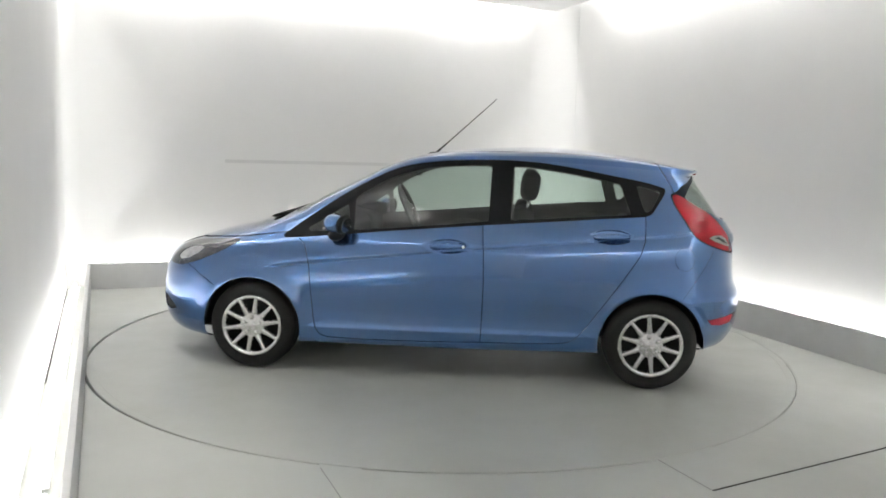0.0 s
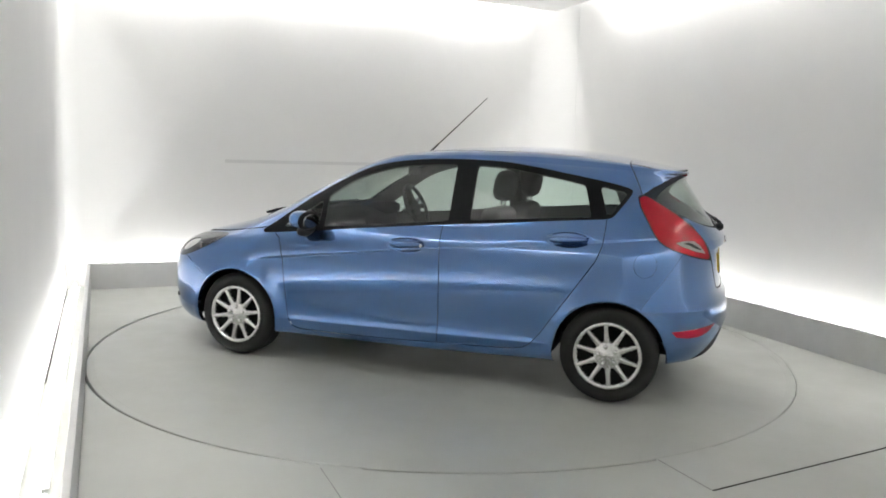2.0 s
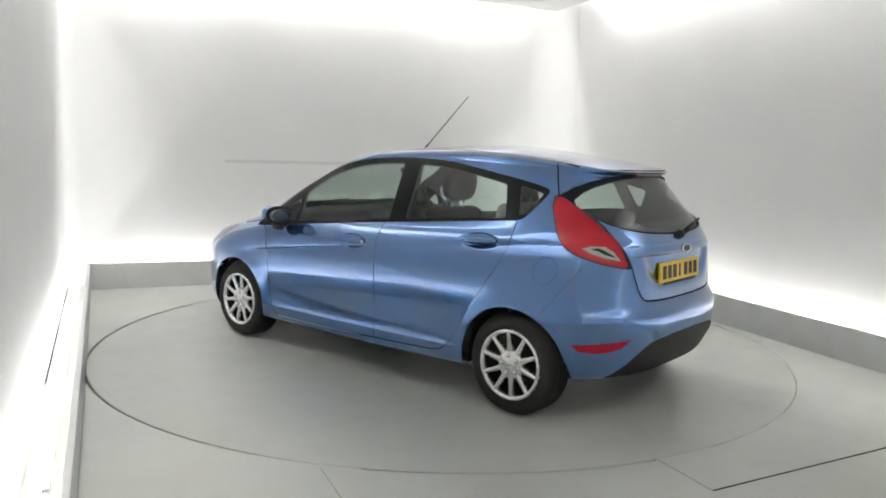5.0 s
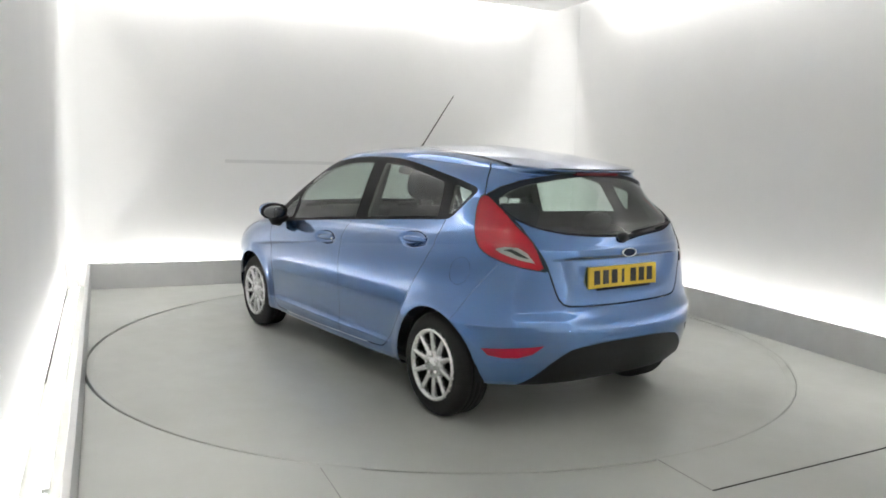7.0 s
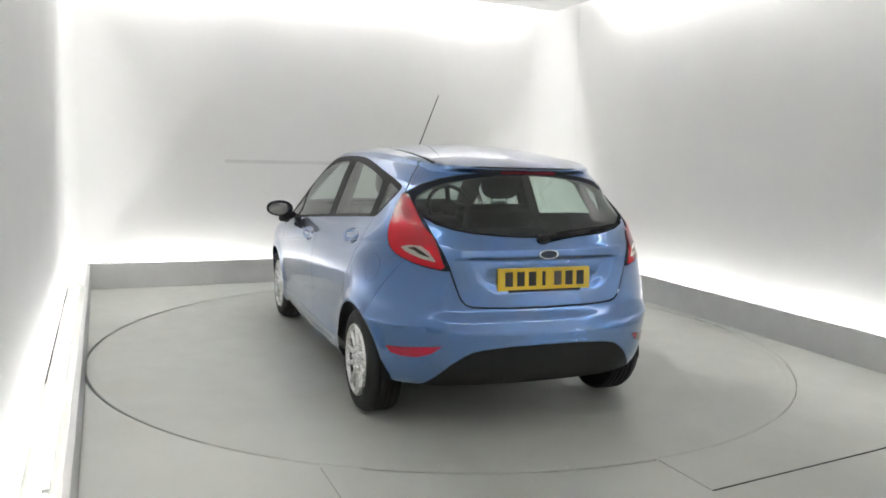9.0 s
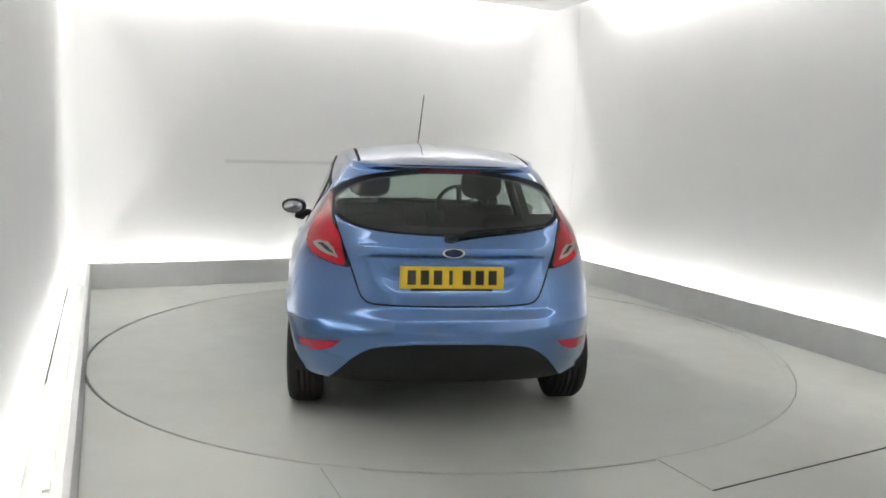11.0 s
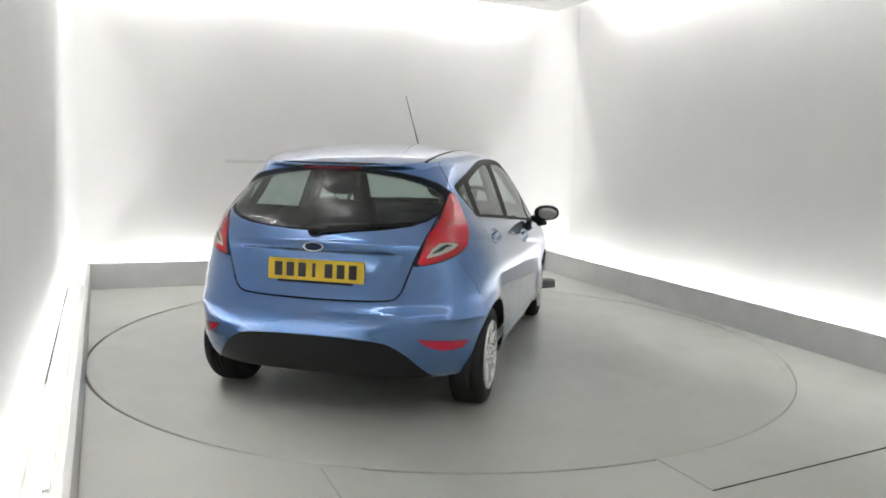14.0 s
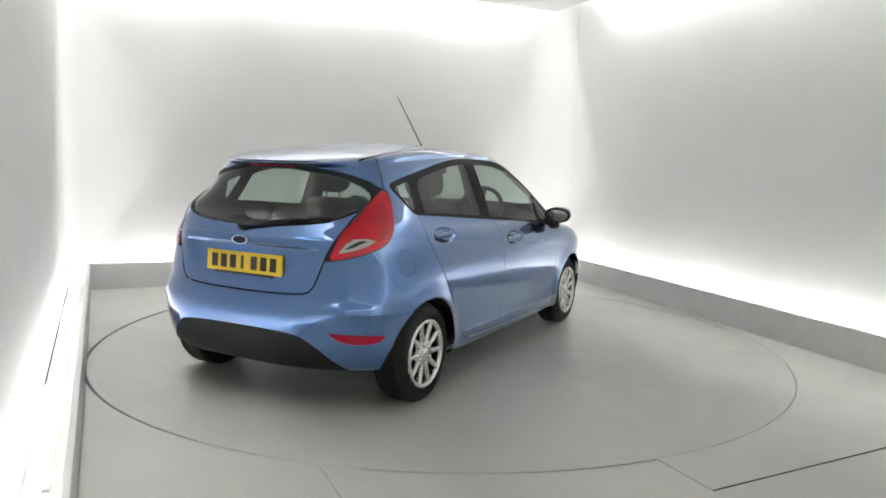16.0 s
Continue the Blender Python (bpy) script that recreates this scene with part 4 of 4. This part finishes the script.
# ---- motion: the table turns the car at a steady pace ----
def motions():
    rows_car, rows_table = [], []
    for i in range(17):
        t = float(i)
        psi = 174.45 - 6.975 * t
        turn = Matrix.Rotation(radians(psi), 4, "Z")
        rows_car.append((t, turn @ Matrix.Translation((-0.127, 0.2185, 0))))
        rows_table.append((t, turn.copy()))
    walk(car, rows_car)
    walk(turntable, rows_table)


motions()
